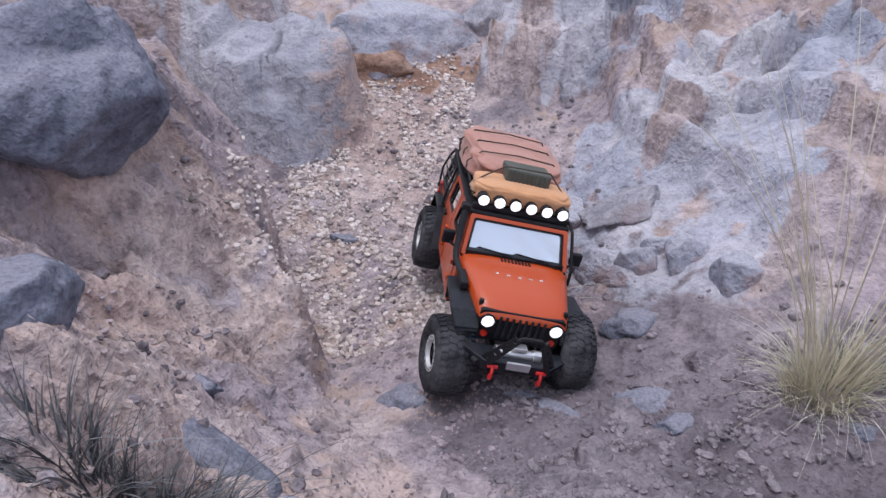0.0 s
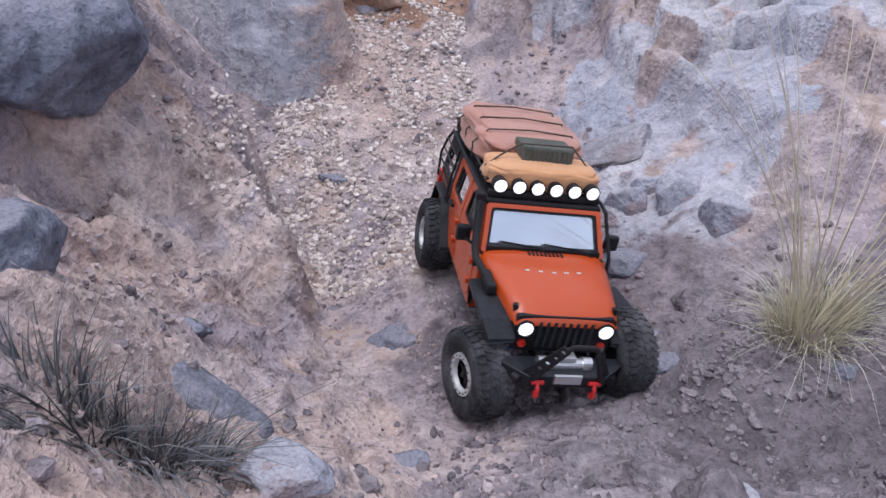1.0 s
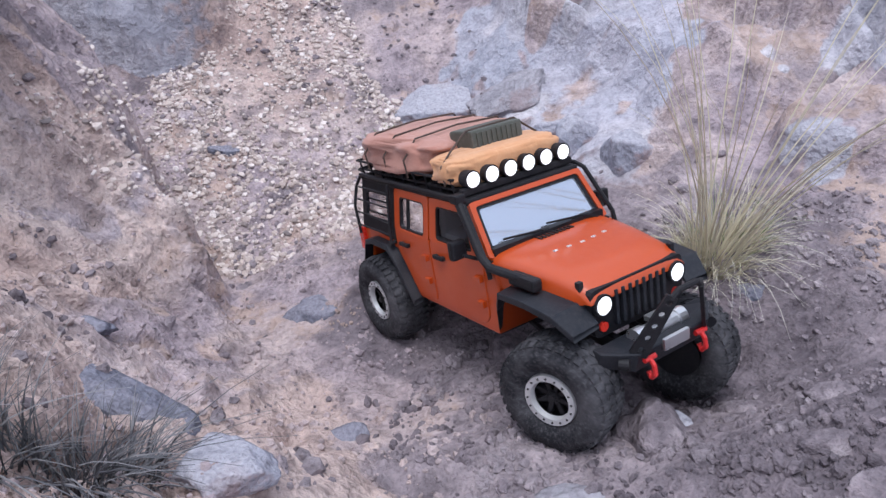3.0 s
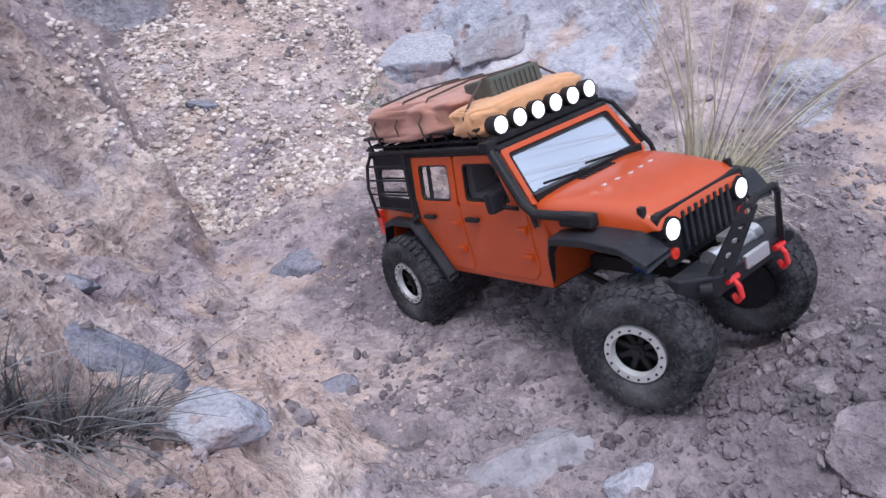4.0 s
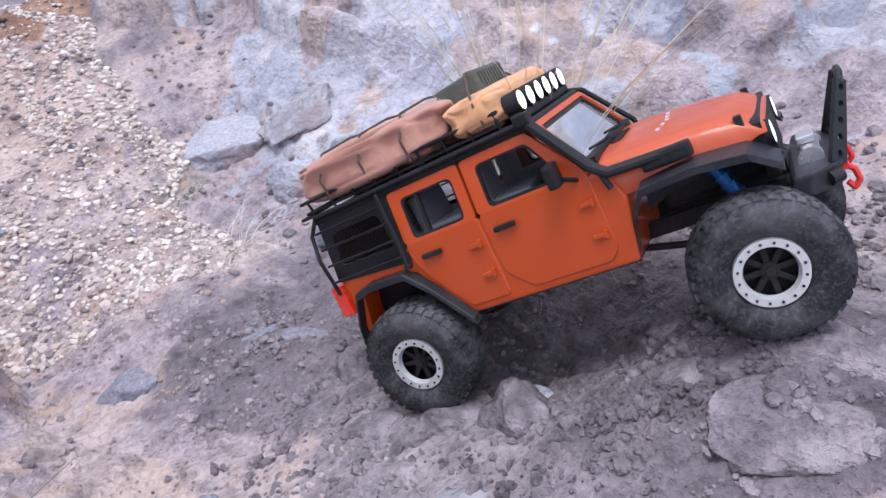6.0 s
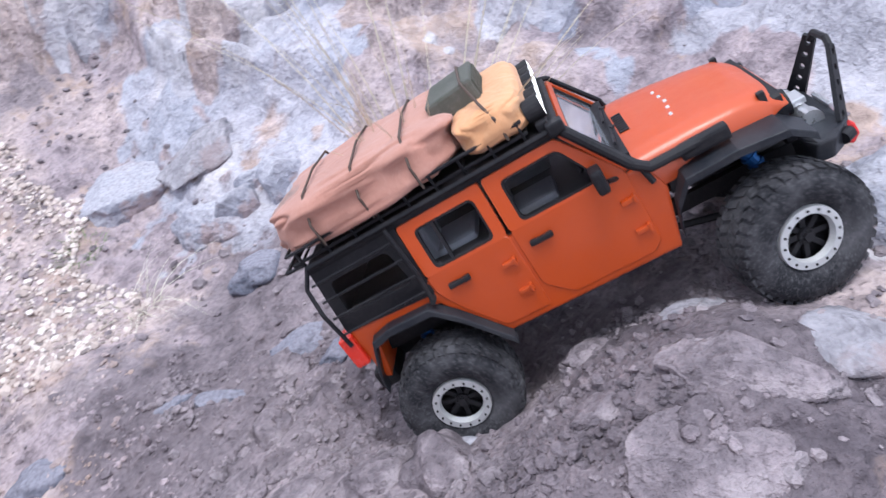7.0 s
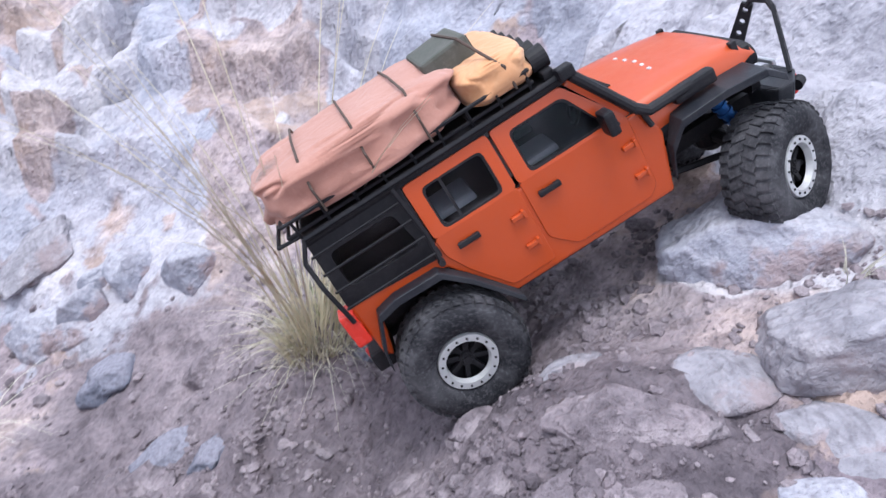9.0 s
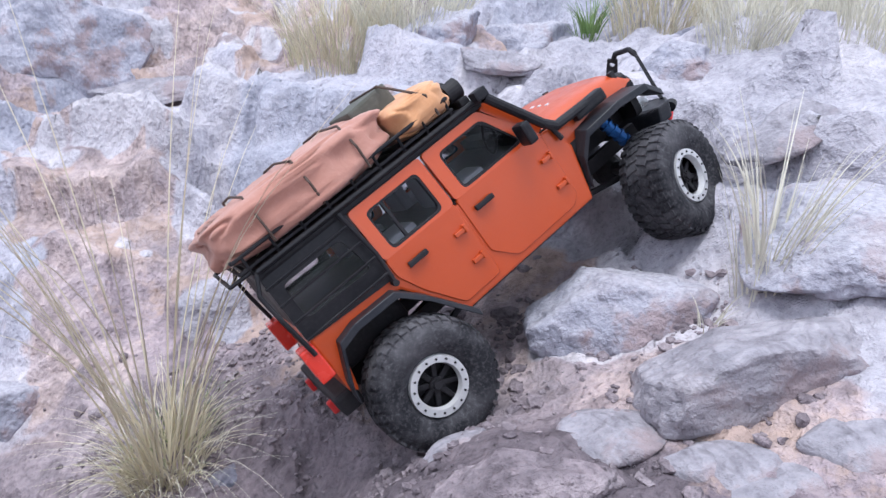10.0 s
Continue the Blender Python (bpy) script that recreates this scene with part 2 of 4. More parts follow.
def cloth(name, color, worn):
    m = painted(name, color, 0.9, dust=worn, amount=0.35, scale=16)
    t = m.node_tree
    n = node(m, "ShaderNodeTexNoise", Scale=34.0, Detail=3.0, Distortion=1.2)
    t.links.new(t.nodes["Texture Coordinate"].outputs["Object"], n.inputs["Vector"])
    fold = node(m, "ShaderNodeBump", Strength=0.35, Distance=0.006)
    t.links.new(n.outputs["Fac"], fold.inputs["Height"])
    t.links.new(t.nodes["Bump"].outputs["Normal"], fold.inputs["Normal"])
    t.links.new(fold.outputs["Normal"], t.nodes["Principled BSDF"].inputs["Normal"])
    t.nodes["Principled BSDF"].inputs["Sheen Weight"].default_value = 0.2
    return m


TARP = cloth("brown tarp", (0.40, 0.19, 0.145), (0.54, 0.33, 0.28))
TAN = cloth("tan cloth", (0.58, 0.28, 0.13), (0.70, 0.45, 0.28))
STRAP = painted("strap", (0.07, 0.045, 0.035), 0.8, amount=0.1)
GLASS = material("windscreen glass", (0.62, 0.66, 0.74), 0.06, 0.0, 0, 0.6)
GLASS.node_tree.nodes["Principled BSDF"].inputs["Specular IOR Level"].default_value = 1.0
GLASS.node_tree.nodes["Principled BSDF"].inputs["Metallic"].default_value = 0.75
SMOKE = material("smoked window", (0.55, 0.56, 0.60), 0.04)
SMOKE.node_tree.nodes["Principled BSDF"].inputs["Transmission Weight"].default_value = 1.0
SMOKE.node_tree.nodes["Principled BSDF"].inputs["IOR"].default_value = 1.25


# ---- ground ----
def BED(x, y):
    z = 0
    for cx, cy, h in MOUNDS:
        z = z + mound(x, y, cx, cy, 0.085, h)
    return z


MOUNDS = [(0.07, 0.6, -0.028), (0.38, 0.36, -0.027), (0.5, 0.38, -0.007), (0.3, 0.42, -0.028), (0.5, 0.62, -0.0), (0.0, 0.95, 0.053), (0.15, 0.95, 0.005), (0.1, 0.72, 0.011), (0.25, 0.7, -0.026), (0.15, 0.52, -0.002), (0.32, 0.52, -0.021), (0.25, 0.34, 0.022), (0.42, 0.44, -0.057), (0.42, 0.27, 0.074), (0.55, 0.3, -0.022), (0.62, 0.44, -0.001), (0.7, 0.22, 0.014), (0.8, 0.2, -0.022), (0.86, 0.38, -0.001), (0.05, 0.82, 0.024)]



def vnoise(x, y, s):
    """Smooth value noise on a lattice, -1 to 1."""
    xi, yi = np.floor(x), np.floor(y)
    fx, fy = x - xi, y - yi
    fx, fy = fx * fx * (3 - 2 * fx), fy * fy * (3 - 2 * fy)

    def lattice(a, b):
        v = np.sin(a * 127.1 + b * 311.7 + s * 74.7) * 43758.5453
        return 2 * (v - np.floor(v)) - 1

    low = lattice(xi, yi) * (1 - fx) + lattice(xi + 1, yi) * fx
    high = lattice(xi, yi + 1) * (1 - fx) + lattice(xi + 1, yi + 1) * fx
    return low * (1 - fy) + high * fy


def fbm(x, y, scale, octaves, s, gain=0.5):
    total, amp = 0, 1.0
    for k in range(octaves):
        c, d = math.cos(0.6 * k + 0.4), math.sin(0.6 * k + 0.4)
        total = total + amp * vnoise((c * x - d * y) / scale + 17.3 * k, (d * x + c * y) / scale - 9.1 * k, s + k)
        amp, scale = amp * gain, scale / 2.03
    return total


def soft(a, k):
    """Zero below 0, a above it, rounded over about k."""
    return k * np.logaddexp(0, a / k)


def mound(x, y, cx, cy, r, h):
    return h * np.exp(-((x - cx) ** 2 + (y - cy) ** 2) / (2 * r * r))


def ease(v):
    v = np.clip(v, 0, 1)
    return v * v * (3 - 2 * v)


def foot_of_bank(y):
    """Where the bank on the inner side of the bend begins: it juts out at y = 1.2 and falls back behind."""
    return -0.12 - 0.42 * np.minimum(y - 0.7, 0.48) - 1.6 * soft(y - 1.22, 0.03)


def bank(x, y):
    """A gentle earth slope in front, an undercut wall of earth further back."""
    d = foot_of_bank(y) - x + 0.03 * fbm(x, y, 0.16, 3, 91.0) + 0.016 * fbm(x, y, 0.055, 4, 95.0, 0.6)
    wall = ease((y - 0.66) / 0.36)
    gentle = 0.50 * soft(d, 0.035) + 1.0 * soft(d - 0.22, 0.05)
    steep = 0.25 * ease((d + 0.005) / 0.05) + 1.35 * soft(d - 0.05, 0.02)
    h = gentle * (1 - wall) + steep * wall
    return 0.66 - soft(0.66 - h, 0.05) + 0.10 * soft(d - 0.6, 0.1)


def hump(x, y, cx, cy, rx, ry, yaw, h, wob=0.18):
    """A mass of rock with a rounded top and steep sides."""
    c, d = math.cos(radians(yaw)), math.sin(radians(yaw))
    u, v = ((x - cx) * c + (y - cy) * d) / rx, (-(x - cx) * d + (y - cy) * c) / ry
    r = np.hypot(u, v) + wob * fbm(x, y, max(rx, ry) * 0.7, 4, cx * 7 + cy)
    return h * ease((1.15 - r) / 0.5)


# the rock nose behind the bank, the rock above the wash, shelves over the crossing
HUMPS = [(-0.42, 1.66, 0.27, 0.16, -20, 0.15), (-0.75, 1.95, 0.35, 0.25, 10, 0.26), (0.28, 1.80, 0.17, 0.14, 0, 0.14), (0.42, 1.95, 0.22, 0.16, 20, 0.18),
         (0.55, 1.36, 0.16, 0.09, 25, 0.05), (0.86, 1.10, 0.24, 0.12, -30, 0.07), (0.82, 0.72, 0.20, 0.10, -25, 0.05), (1.05, 0.78, 0.22, 0.13, -40, 0.06), (0.98, 0.42, 0.22, 0.12, -55, 0.045), (1.12, 0.16, 0.20, 0.15, -60, 0.06), (0.88, 0.10, 0.10, 0.14, -60, 0.045)]


def base_height(x, y):
    """The gully without its fine relief: bed, gravel wash behind, bank, rocky flank, far slopes."""
    x, y = 9 * np.tanh(x / 9), 9 * np.tanh(y / 9)
    bed = 0.273 + 0.238 * x - 0.36 * y + BED(x, y)
    wash = -0.085 + 0.20 * (y - 0.95) + 0.05 * x
    z = wash + soft(bed - wash, 0.03) + bank(x, y)
    out = (x - 0.40) * 0.5 + (y - 0.80) * 0.86
    flank = soft(out * 0.9 + 0.0, 0.05) * (1 / (1 + np.exp(np.clip(-(x - 0.30 - 0.25 * soft(y - 1.0, 0.1)) / 0.05, -40, 40))))
    z = z + np.minimum(0.42 * flank, 0.3 + 0.12 * flank)
    for h in HUMPS:
        z = z + hump(x, y, *h)
    far = np.hypot(x - 0.3, y - 0.6)
    z = z + 0.28 * soft(far - 2.2, 0.4) * (y > -0.5) * np.clip((y + 0.5) * 0.5, 0, 1)
    near = soft(-y - 0.15, 0.1)
    return z - 0.55 * np.minimum(near, 1.5)


def cobbles(x, y, size, s):
    """Rounded stones packed side by side: 0 in the joints, 1 on top."""
    xi, yi = np.floor(x / size), np.floor(y / size)
    best = np.full(np.shape(x), 9.0)
    for a in (-1, 0, 1):
        for b in (-1, 0, 1):
            h = np.sin((xi + a) * 127.1 + (yi + b) * 311.7 + s) * 43758.5453
            g = np.sin((xi + a) * 269.5 + (yi + b) * 183.3 + s) * 43758.5453
            px, py = (xi + a + (h - np.floor(h))) * size, (yi + b + (g - np.floor(g))) * size
            best = np.minimum(best, ((x - px) ** 2 + (y - py) ** 2) / size ** 2)
    return np.sqrt(np.clip(1 - best * 1.6, 0, 1))



def rocky(x, y):
    """How far a place lies on the rock flank, 0 to 1."""
    side = np.clip(((x - 0.40) * 0.5 + (y - 0.80) * 0.86) * 5, 0, 1) * np.clip((x - 0.25) * 5, 0, 1)
    ledge = np.clip((x + 0.5 * (0.3 - y) - 0.74) * 8, 0, 1)
    nose = ease(sum(hump(x, y, *h) / h[5] for h in HUMPS[:4]) * 1.2)
    return np.maximum(np.maximum(side, ledge), nose)


def height(x, y):
    z = base_height(x, y)
    corridor = np.exp(-(((x - 0.12) * 0.9) ** 2 + (y - 0.75) ** 2) / 0.10) + np.exp(-((x - 0.55) ** 2 + (y - 0.36) ** 2) / 0.035)
    calm = 1 - 0.7 * np.clip(corridor, 0, 1)
    inx = np.clip((foot_of_bank(y) - x) * 6, 0, 1) * np.clip(2.2 - y, 0, 1)
    out = rocky(x, y)
    wx, wy = x + 0.04 * fbm(x, y, 0.12, 3, 31.0), y + 0.04 * fbm(x, y, 0.12, 3, 37.0)
    lumps = fbm(wx, wy, 0.22, 6, 3.0, 0.52)
    ridged = 1 - np.abs(fbm(wx, wy, 0.40, 5, 11.0, 0.42))
    stones = cobbles(wx, wy, 0.085, 4.1)
    # beds of rock: rounded tops that break off in dark steps
    step = (z + 0.05 * fbm(x, y, 0.5, 3, 13.0)) / 0.085 + 0.35 * fbm(wx, wy, 0.18, 3, 15.0)
    stair = step - np.floor(step)
    ledges = ease(np.clip(stair / 0.22, 0, 1)) - stair
    # joints that split the beds into blocks
    joint = np.abs(fbm(wx + 0.3 * wy, wy, 0.34, 2, 19.0))
    crack = np.clip(1 - joint / 0.035, 0, 1) ** 1.5
    z = z + calm * (0.010 * lumps + 0.11 * out * (ridged - 0.6) + 0.075 * out * ledges - 0.045 * out * crack + 0.06 * inx * (ridged - 0.55) + 0.030 * inx * stones)
    z = z + 0.026 * inx * fbm(wx, wy * 0.6, 0.09, 5, 43.0, 0.62) - 0.05 * inx * np.clip(fbm(wx * 1.3, wy, 0.11, 3, 47.0) - 0.25, 0, 1)
    z = z + (0.0055 * (1 - 0.6 * out) + 0.006 * inx) * fbm(wx, wy, 0.045, 4, 23.0, 0.62)
    z = z + 0.008 * (0.4 + 0.6 * calm) * (1 - 0.8 * out) * (cobbles(wx, wy, 0.034, 9.0) - 0.4) * np.clip(fbm(x, y, 0.15, 2, 41.0) * 4 + 0.5, 0, 1)
    # crumbled earth of the crossing
    bed = np.exp(-(((x - 0.42) / 0.26) ** 2 + ((y - 0.42) / 0.26) ** 2)) * (1 - out)
    return z + bed * (0.009 * (cobbles(wx, wy, 0.052, 6.0) - 0.4) + 0.005 * (cobbles(wx, wy, 0.021, 2.0) - 0.4))


def ground_z(x, y):
    return float(height(np.array([float(x)]), np.array([float(y)]))[0])


def make_ground():
    n = 560
    u = np.linspace(-1, 1, n)
    gx = 0.25 + 1.0 * u + 59 * np.sign(u) * np.abs(u) ** 9 + 1.2 * u ** 3
    gy = 0.75 + 1.0 * u + 59 * np.sign(u) * np.abs(u) ** 9 + 1.2 * u ** 3
    X, Y = np.meshgrid(gx, gy)
    Z = height(X, Y)
    verts = np.stack([X.ravel(), Y.ravel(), Z.ravel()], 1)
    i = (np.arange(n - 1)[:, None] * n + np.arange(n - 1)[None]).ravel()
    faces = np.stack([i, i + 1, i + n + 1, i + n], 1)
    me = bpy.data.meshes.new("ground")
    me.from_pydata(verts.tolist(), [], faces.tolist())
    me.polygons.foreach_set("use_smooth", [True] * len(me.polygons))
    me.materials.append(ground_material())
    cx, cy = X.ravel(), Y.ravel()

    def step(v, w):
        return np.clip(0.5 + v / w, 0, 1)

    out = ((cx - 0.40) * 0.5 + (cy - 0.80) * 0.86) + 0.06 * fbm(cx, cy, 0.2, 4, 5.0)
    rock = np.minimum(step(out - 0.03, 0.14), step(cx - 0.33 - 0.22 * fbm(cx, cy, 0.22, 5, 8.0, 0.6), 0.16))
    rock = np.maximum(rock, step(sum(hump(cx, cy, *h) / h[5] for h in HUMPS[:4]) - 0.3, 0.3))
    high = foot_of_bank(cy) - cx
    rock = np.maximum(rock, 0.5 * step(high - 0.30 + 0.12 * fbm(cx, cy, 0.25, 4, 9.0), 0.12))
    rock = np.maximum(rock, step(np.hypot(cx, cy - 0.6) - 2.3, 0.3))
    bare = step(0.12 - fbm(cx, cy, 0.24, 5, 63.0, 0.6), 0.35)
    rock = rock * np.maximum(bare, 1 - step(out - 0.02, 0.1))
    pale = np.minimum(rock, step(fbm(cx, cy, 0.3, 4, 61.0) - 0.05, 0.25)) * (1 - step(high, 0.1))
    pale = np.maximum(pale, step(hump(cx, cy, *HUMPS[0]) - 0.05, 0.05))
    pale = np.maximum(pale, np.minimum(step(cx + 0.5 * (0.3 - cy) - 0.72 - 0.12 * fbm(cx, cy, 0.15, 4, 67.0), 0.06), step(0.05 - out, 0.06)))
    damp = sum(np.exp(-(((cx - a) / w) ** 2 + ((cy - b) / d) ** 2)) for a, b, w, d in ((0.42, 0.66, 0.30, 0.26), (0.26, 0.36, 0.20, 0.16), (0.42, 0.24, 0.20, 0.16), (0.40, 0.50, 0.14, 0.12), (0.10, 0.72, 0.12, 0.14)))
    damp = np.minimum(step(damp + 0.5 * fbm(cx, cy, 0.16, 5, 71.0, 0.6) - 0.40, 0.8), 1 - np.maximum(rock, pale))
    rust = step(np.exp(-(((cx + 0.10) / 0.26) ** 2 + ((cy - 1.82) / 0.13) ** 2)) + 0.3 * fbm(cx, cy, 0.06, 3, 81.0) - 0.55, 0.2)
    warm = np.minimum(step(high + 0.02, 0.1), step(0.34 - high, 0.2)) * step(fbm(cx, cy, 0.22, 5, 87.0, 0.6) + 0.05, 0.4)
    warm = np.maximum(warm, 0.75 * np.exp(-(((cx + 0.12) / 0.22) ** 2 + ((cy - 1.55) / 0.35) ** 2)))
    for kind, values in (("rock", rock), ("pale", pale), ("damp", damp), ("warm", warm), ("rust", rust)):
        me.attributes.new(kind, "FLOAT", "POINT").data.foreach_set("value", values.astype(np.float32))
    me.update()
    return tagged(new("ground", me), "pinkish eroded earth and grey rock of a dry gully", "ground", kind="structure")


GROUND = make_ground()


# ---- mesh helpers ----
def part(name, bm, mat, parent, label="", smooth=False):
    me = bpy.data.meshes.new(name)
    bmesh.ops.recalc_face_normals(bm, faces=bm.faces)
    bm.to_mesh(me)
    bm.free()
    me.materials.append(mat)
    if smooth:
        me.polygons.foreach_set("use_smooth", [True] * len(me.polygons))
    ob = new(name, me)
    ob.parent = parent
    return tagged(ob, label)


def box(bm, c, s, m=None, bevel=0.0):
    r = bmesh.ops.create_cube(bm, size=1, matrix=(m or Matrix()) @ Matrix.Translation(c) @ Matrix.Diagonal((*s, 1)))
    if bevel:
        es = list({e for v in r["verts"] for e in v.link_edges})
        bmesh.ops.bevel(bm, geom=es, offset=bevel, segments=2, affect="EDGES", profile=0.6)
    return bm


def rod(bm, a, b, r, n=10, r2=None):
    a, b = Vector(a), Vector(b)
    m = Matrix.Translation((a + b) / 2) @ (b - a).to_track_quat("Z", "Y").to_matrix().to_4x4()
    bmesh.ops.create_cone(bm, cap_ends=True, segments=n, radius1=r, radius2=r if r2 is None else r2, depth=(b - a).length, matrix=m)
    return bm


def pipe(bm, pts, r, n=8):
    for a, b in zip(pts, pts[1:]):
        rod(bm, a, b, r, n)
    for p in pts[1:-1]:
        bmesh.ops.create_icosphere(bm, subdivisions=1, radius=r * 1.02, matrix=Matrix.Translation(p))
    return bm


def slab(bm, poly, y0, y1, tilt=None):
    """A polygon of (x, z) pushed out from y0 to y1. tilt(x, y, z) moves its points."""
    f = tilt or (lambda x, y, z: (x, y, z))
    a = [bm.verts.new(f(x, y0, z)) for x, z in poly]
    b = [bm.verts.new(f(x, y1, z)) for x, z in poly]
    bm.faces.new(a)
    bm.faces.new(b[::-1])
    for k in range(len(poly)):
        j = (k + 1) % len(poly)
        bm.faces.new((a[k], b[k], b[j], a[j]))
    return bm


def ring(bm, outer, inner, y0, y1, tilt=None):
    """A frame between two polygons of as many corners."""
    f = tilt or (lambda x, y, z: (x, y, z))
    v = [[bm.verts.new(f(x, y, z)) for x, z in p] for p in (outer, inner) for y in (y0, y1)]
    n = len(outer)
    for k in range(n):
        j = (k + 1) % n
        for a, b in ((0, 1), (1, 3), (3, 2), (2, 0)):
            bm.faces.new((v[a][k], v[a][j], v[b][j], v[b][k]))
    return bm


def rounded(poly, r, n=3):
    """The polygon with its corners cut round."""
    out = []
    for k, p in enumerate(poly):
        p = Vector(p)
        a, b = Vector(poly[k - 1]), Vector(poly[(k + 1) % len(poly)])
        da, db = (a - p), (b - p)
        ra, rb = min(r, da.length / 2.2), min(r, db.length / 2.2)
        s, e = p + da.normalized() * ra, p + db.normalized() * rb
        for i in range(n + 1):
            t = i / n
            out.append(tuple((1 - t) ** 2 * s + 2 * t * (1 - t) * p + t * t * e))
    return out


def bevelled(bm, w, n=2):
    bmesh.ops.remove_doubles(bm, verts=bm.verts, dist=1e-6)
    es = [e for e in bm.edges if len(e.link_faces) == 2 and e.calc_face_angle(0) > 0.5]
    bmesh.ops.bevel(bm, geom=es, offset=w, segments=n, affect="EDGES", profile=0.6, clamp_overlap=True)
    return bm


# ---- the toy car ----
# Its own space: x ahead, y to its left, z up; the axles' height is 0.
AXLE_F, AXLE_R, TRACK, RADIUS = 0.173, -0.152, 0.089, 0.0585
BELT, SILL, HALF = 0.105, 0.024, 0.087


def lean(x, y, z):
    """The sides lean in above the belt line."""
    return (x, y - math.copysign(max(0, z - BELT) * 0.17, y), z)


def make_wheel(side, parent, at):
    wheel = new("wheel")
    wheel.parent = parent
    wheel.matrix_basis = Matrix.Translation(at)
    bm = bmesh.new()
    w, n = 0.026, 56
    prof = [(0.0255, -w * 0.62), (0.030, -w * 0.86), (0.038, -w), (0.047, -w), (0.0515, -w * 0.90), (0.0555, -w * 0.66), (0.0570, -w * 0.25), (0.0572, 0), (0.0570, w * 0.25), (0.0555, w * 0.66), (0.0515, w * 0.90), (0.047, w), (0.038, w), (0.030, w * 0.86), (0.0255, w * 0.62)]
    loops = []
    for k in range(n):
        a = 2 * math.pi * k / n
        loops.append([bm.verts.new((r * math.sin(a), y, r * math.cos(a))) for r, y in prof])
    for k in range(n):
        p, q = loops[k], loops[(k + 1) % n]
        for i in range(len(prof) - 1):
            bm.faces.new((p[i], p[i + 1], q[i + 1], q[i]))
    tyre = part("tyre", bm, RUBBER, wheel, "black knobbly rubber tyre, dusty", True)
    bm = bmesh.new()
    for k in range(36):
        a = 2 * math.pi * k / 36
        for s, off in ((1, 0.0), (-1, 0.5)):
            m = Matrix.Rotation(a + off * 2 * math.pi / 36, 4, "Y")
            box(bm, (0, s * 0.0065, 0.0570), (0.0066, 0.0118, 0.0026), m @ Matrix.Rotation(s * 0.35, 4, "Z"))
            box(bm, (0, 0, 0), (0.0062, 0.0095, 0.0028), m @ Matrix.Translation((0, s * 0.0166, 0.0560)) @ Matrix.Rotation(-s * 0.22, 4, "X"))
            m2 = m @ Matrix.Translation((0, s * 0.0208, 0.0530)) @ Matrix.Rotation(-s * 0.95, 4, "X")
            box(bm, (0, 0, 0), (0.0056, 0.0062, 0.0024), m2)
    tagged(part("tread", bm, RUBBER, tyre, "worn tread blocks"), kind="stuff")
    bm = bmesh.new()
    a = [[bm.verts.new((r * math.sin(2 * math.pi * k / 40), side * y, r * math.cos(2 * math.pi * k / 40))) for k in range(40)] for r, y in ((0.0272, 0.0185), (0.0265, 0.0222), (0.0205, 0.0222), (0.0190, 0.0165))]
    for i in range(3):
        for k in range(40):
            bm.faces.new((a[i][k], a[i][(k + 1) % 40], a[i + 1][(k + 1) % 40], a[i + 1][k]))
    rim = part("rim", bm, STEEL, wheel, "grey metal beadlock ring")
    for k in range(16):
        a = 2 * math.pi * k / 16
        bm = rod(bmesh.new(), (0.0235 * math.sin(a), side * 0.0215, 0.0235 * math.cos(a)), (0.0235 * math.sin(a), side * 0.0232, 0.0235 * math.cos(a)), 0.0011, 6)
        part("bolt", bm, BLACK, rim)
    bm = bmesh.new()
    rod(bm, (0, -side * 0.02, 0), (0, side * 0.006, 0), 0.0262, 28)
    rod(bm, (0, 0, 0), (0, side * 0.0165, 0), 0.0068, 14)
    rod(bm, (0, side * 0.0165, 0), (0, side * 0.019, 0), 0.0040, 6)
    for k in range(8):
        m = Matrix.Rotation(math.pi / 4 * k, 4, "Y")
        box(bm, (0, side * 0.0105, 0.0125), (0.0048, 0.006, 0.0165), m, 0.001)
        rod(bm, m @ Vector((0.0040, side * 0.0165, 0.003)), m @ Vector((0.0040, side * 0.0178, 0.003)), 0.0010, 6)
    part("spokes", bm, BLACK, wheel, "black plastic spoked wheel centre")
    return wheel


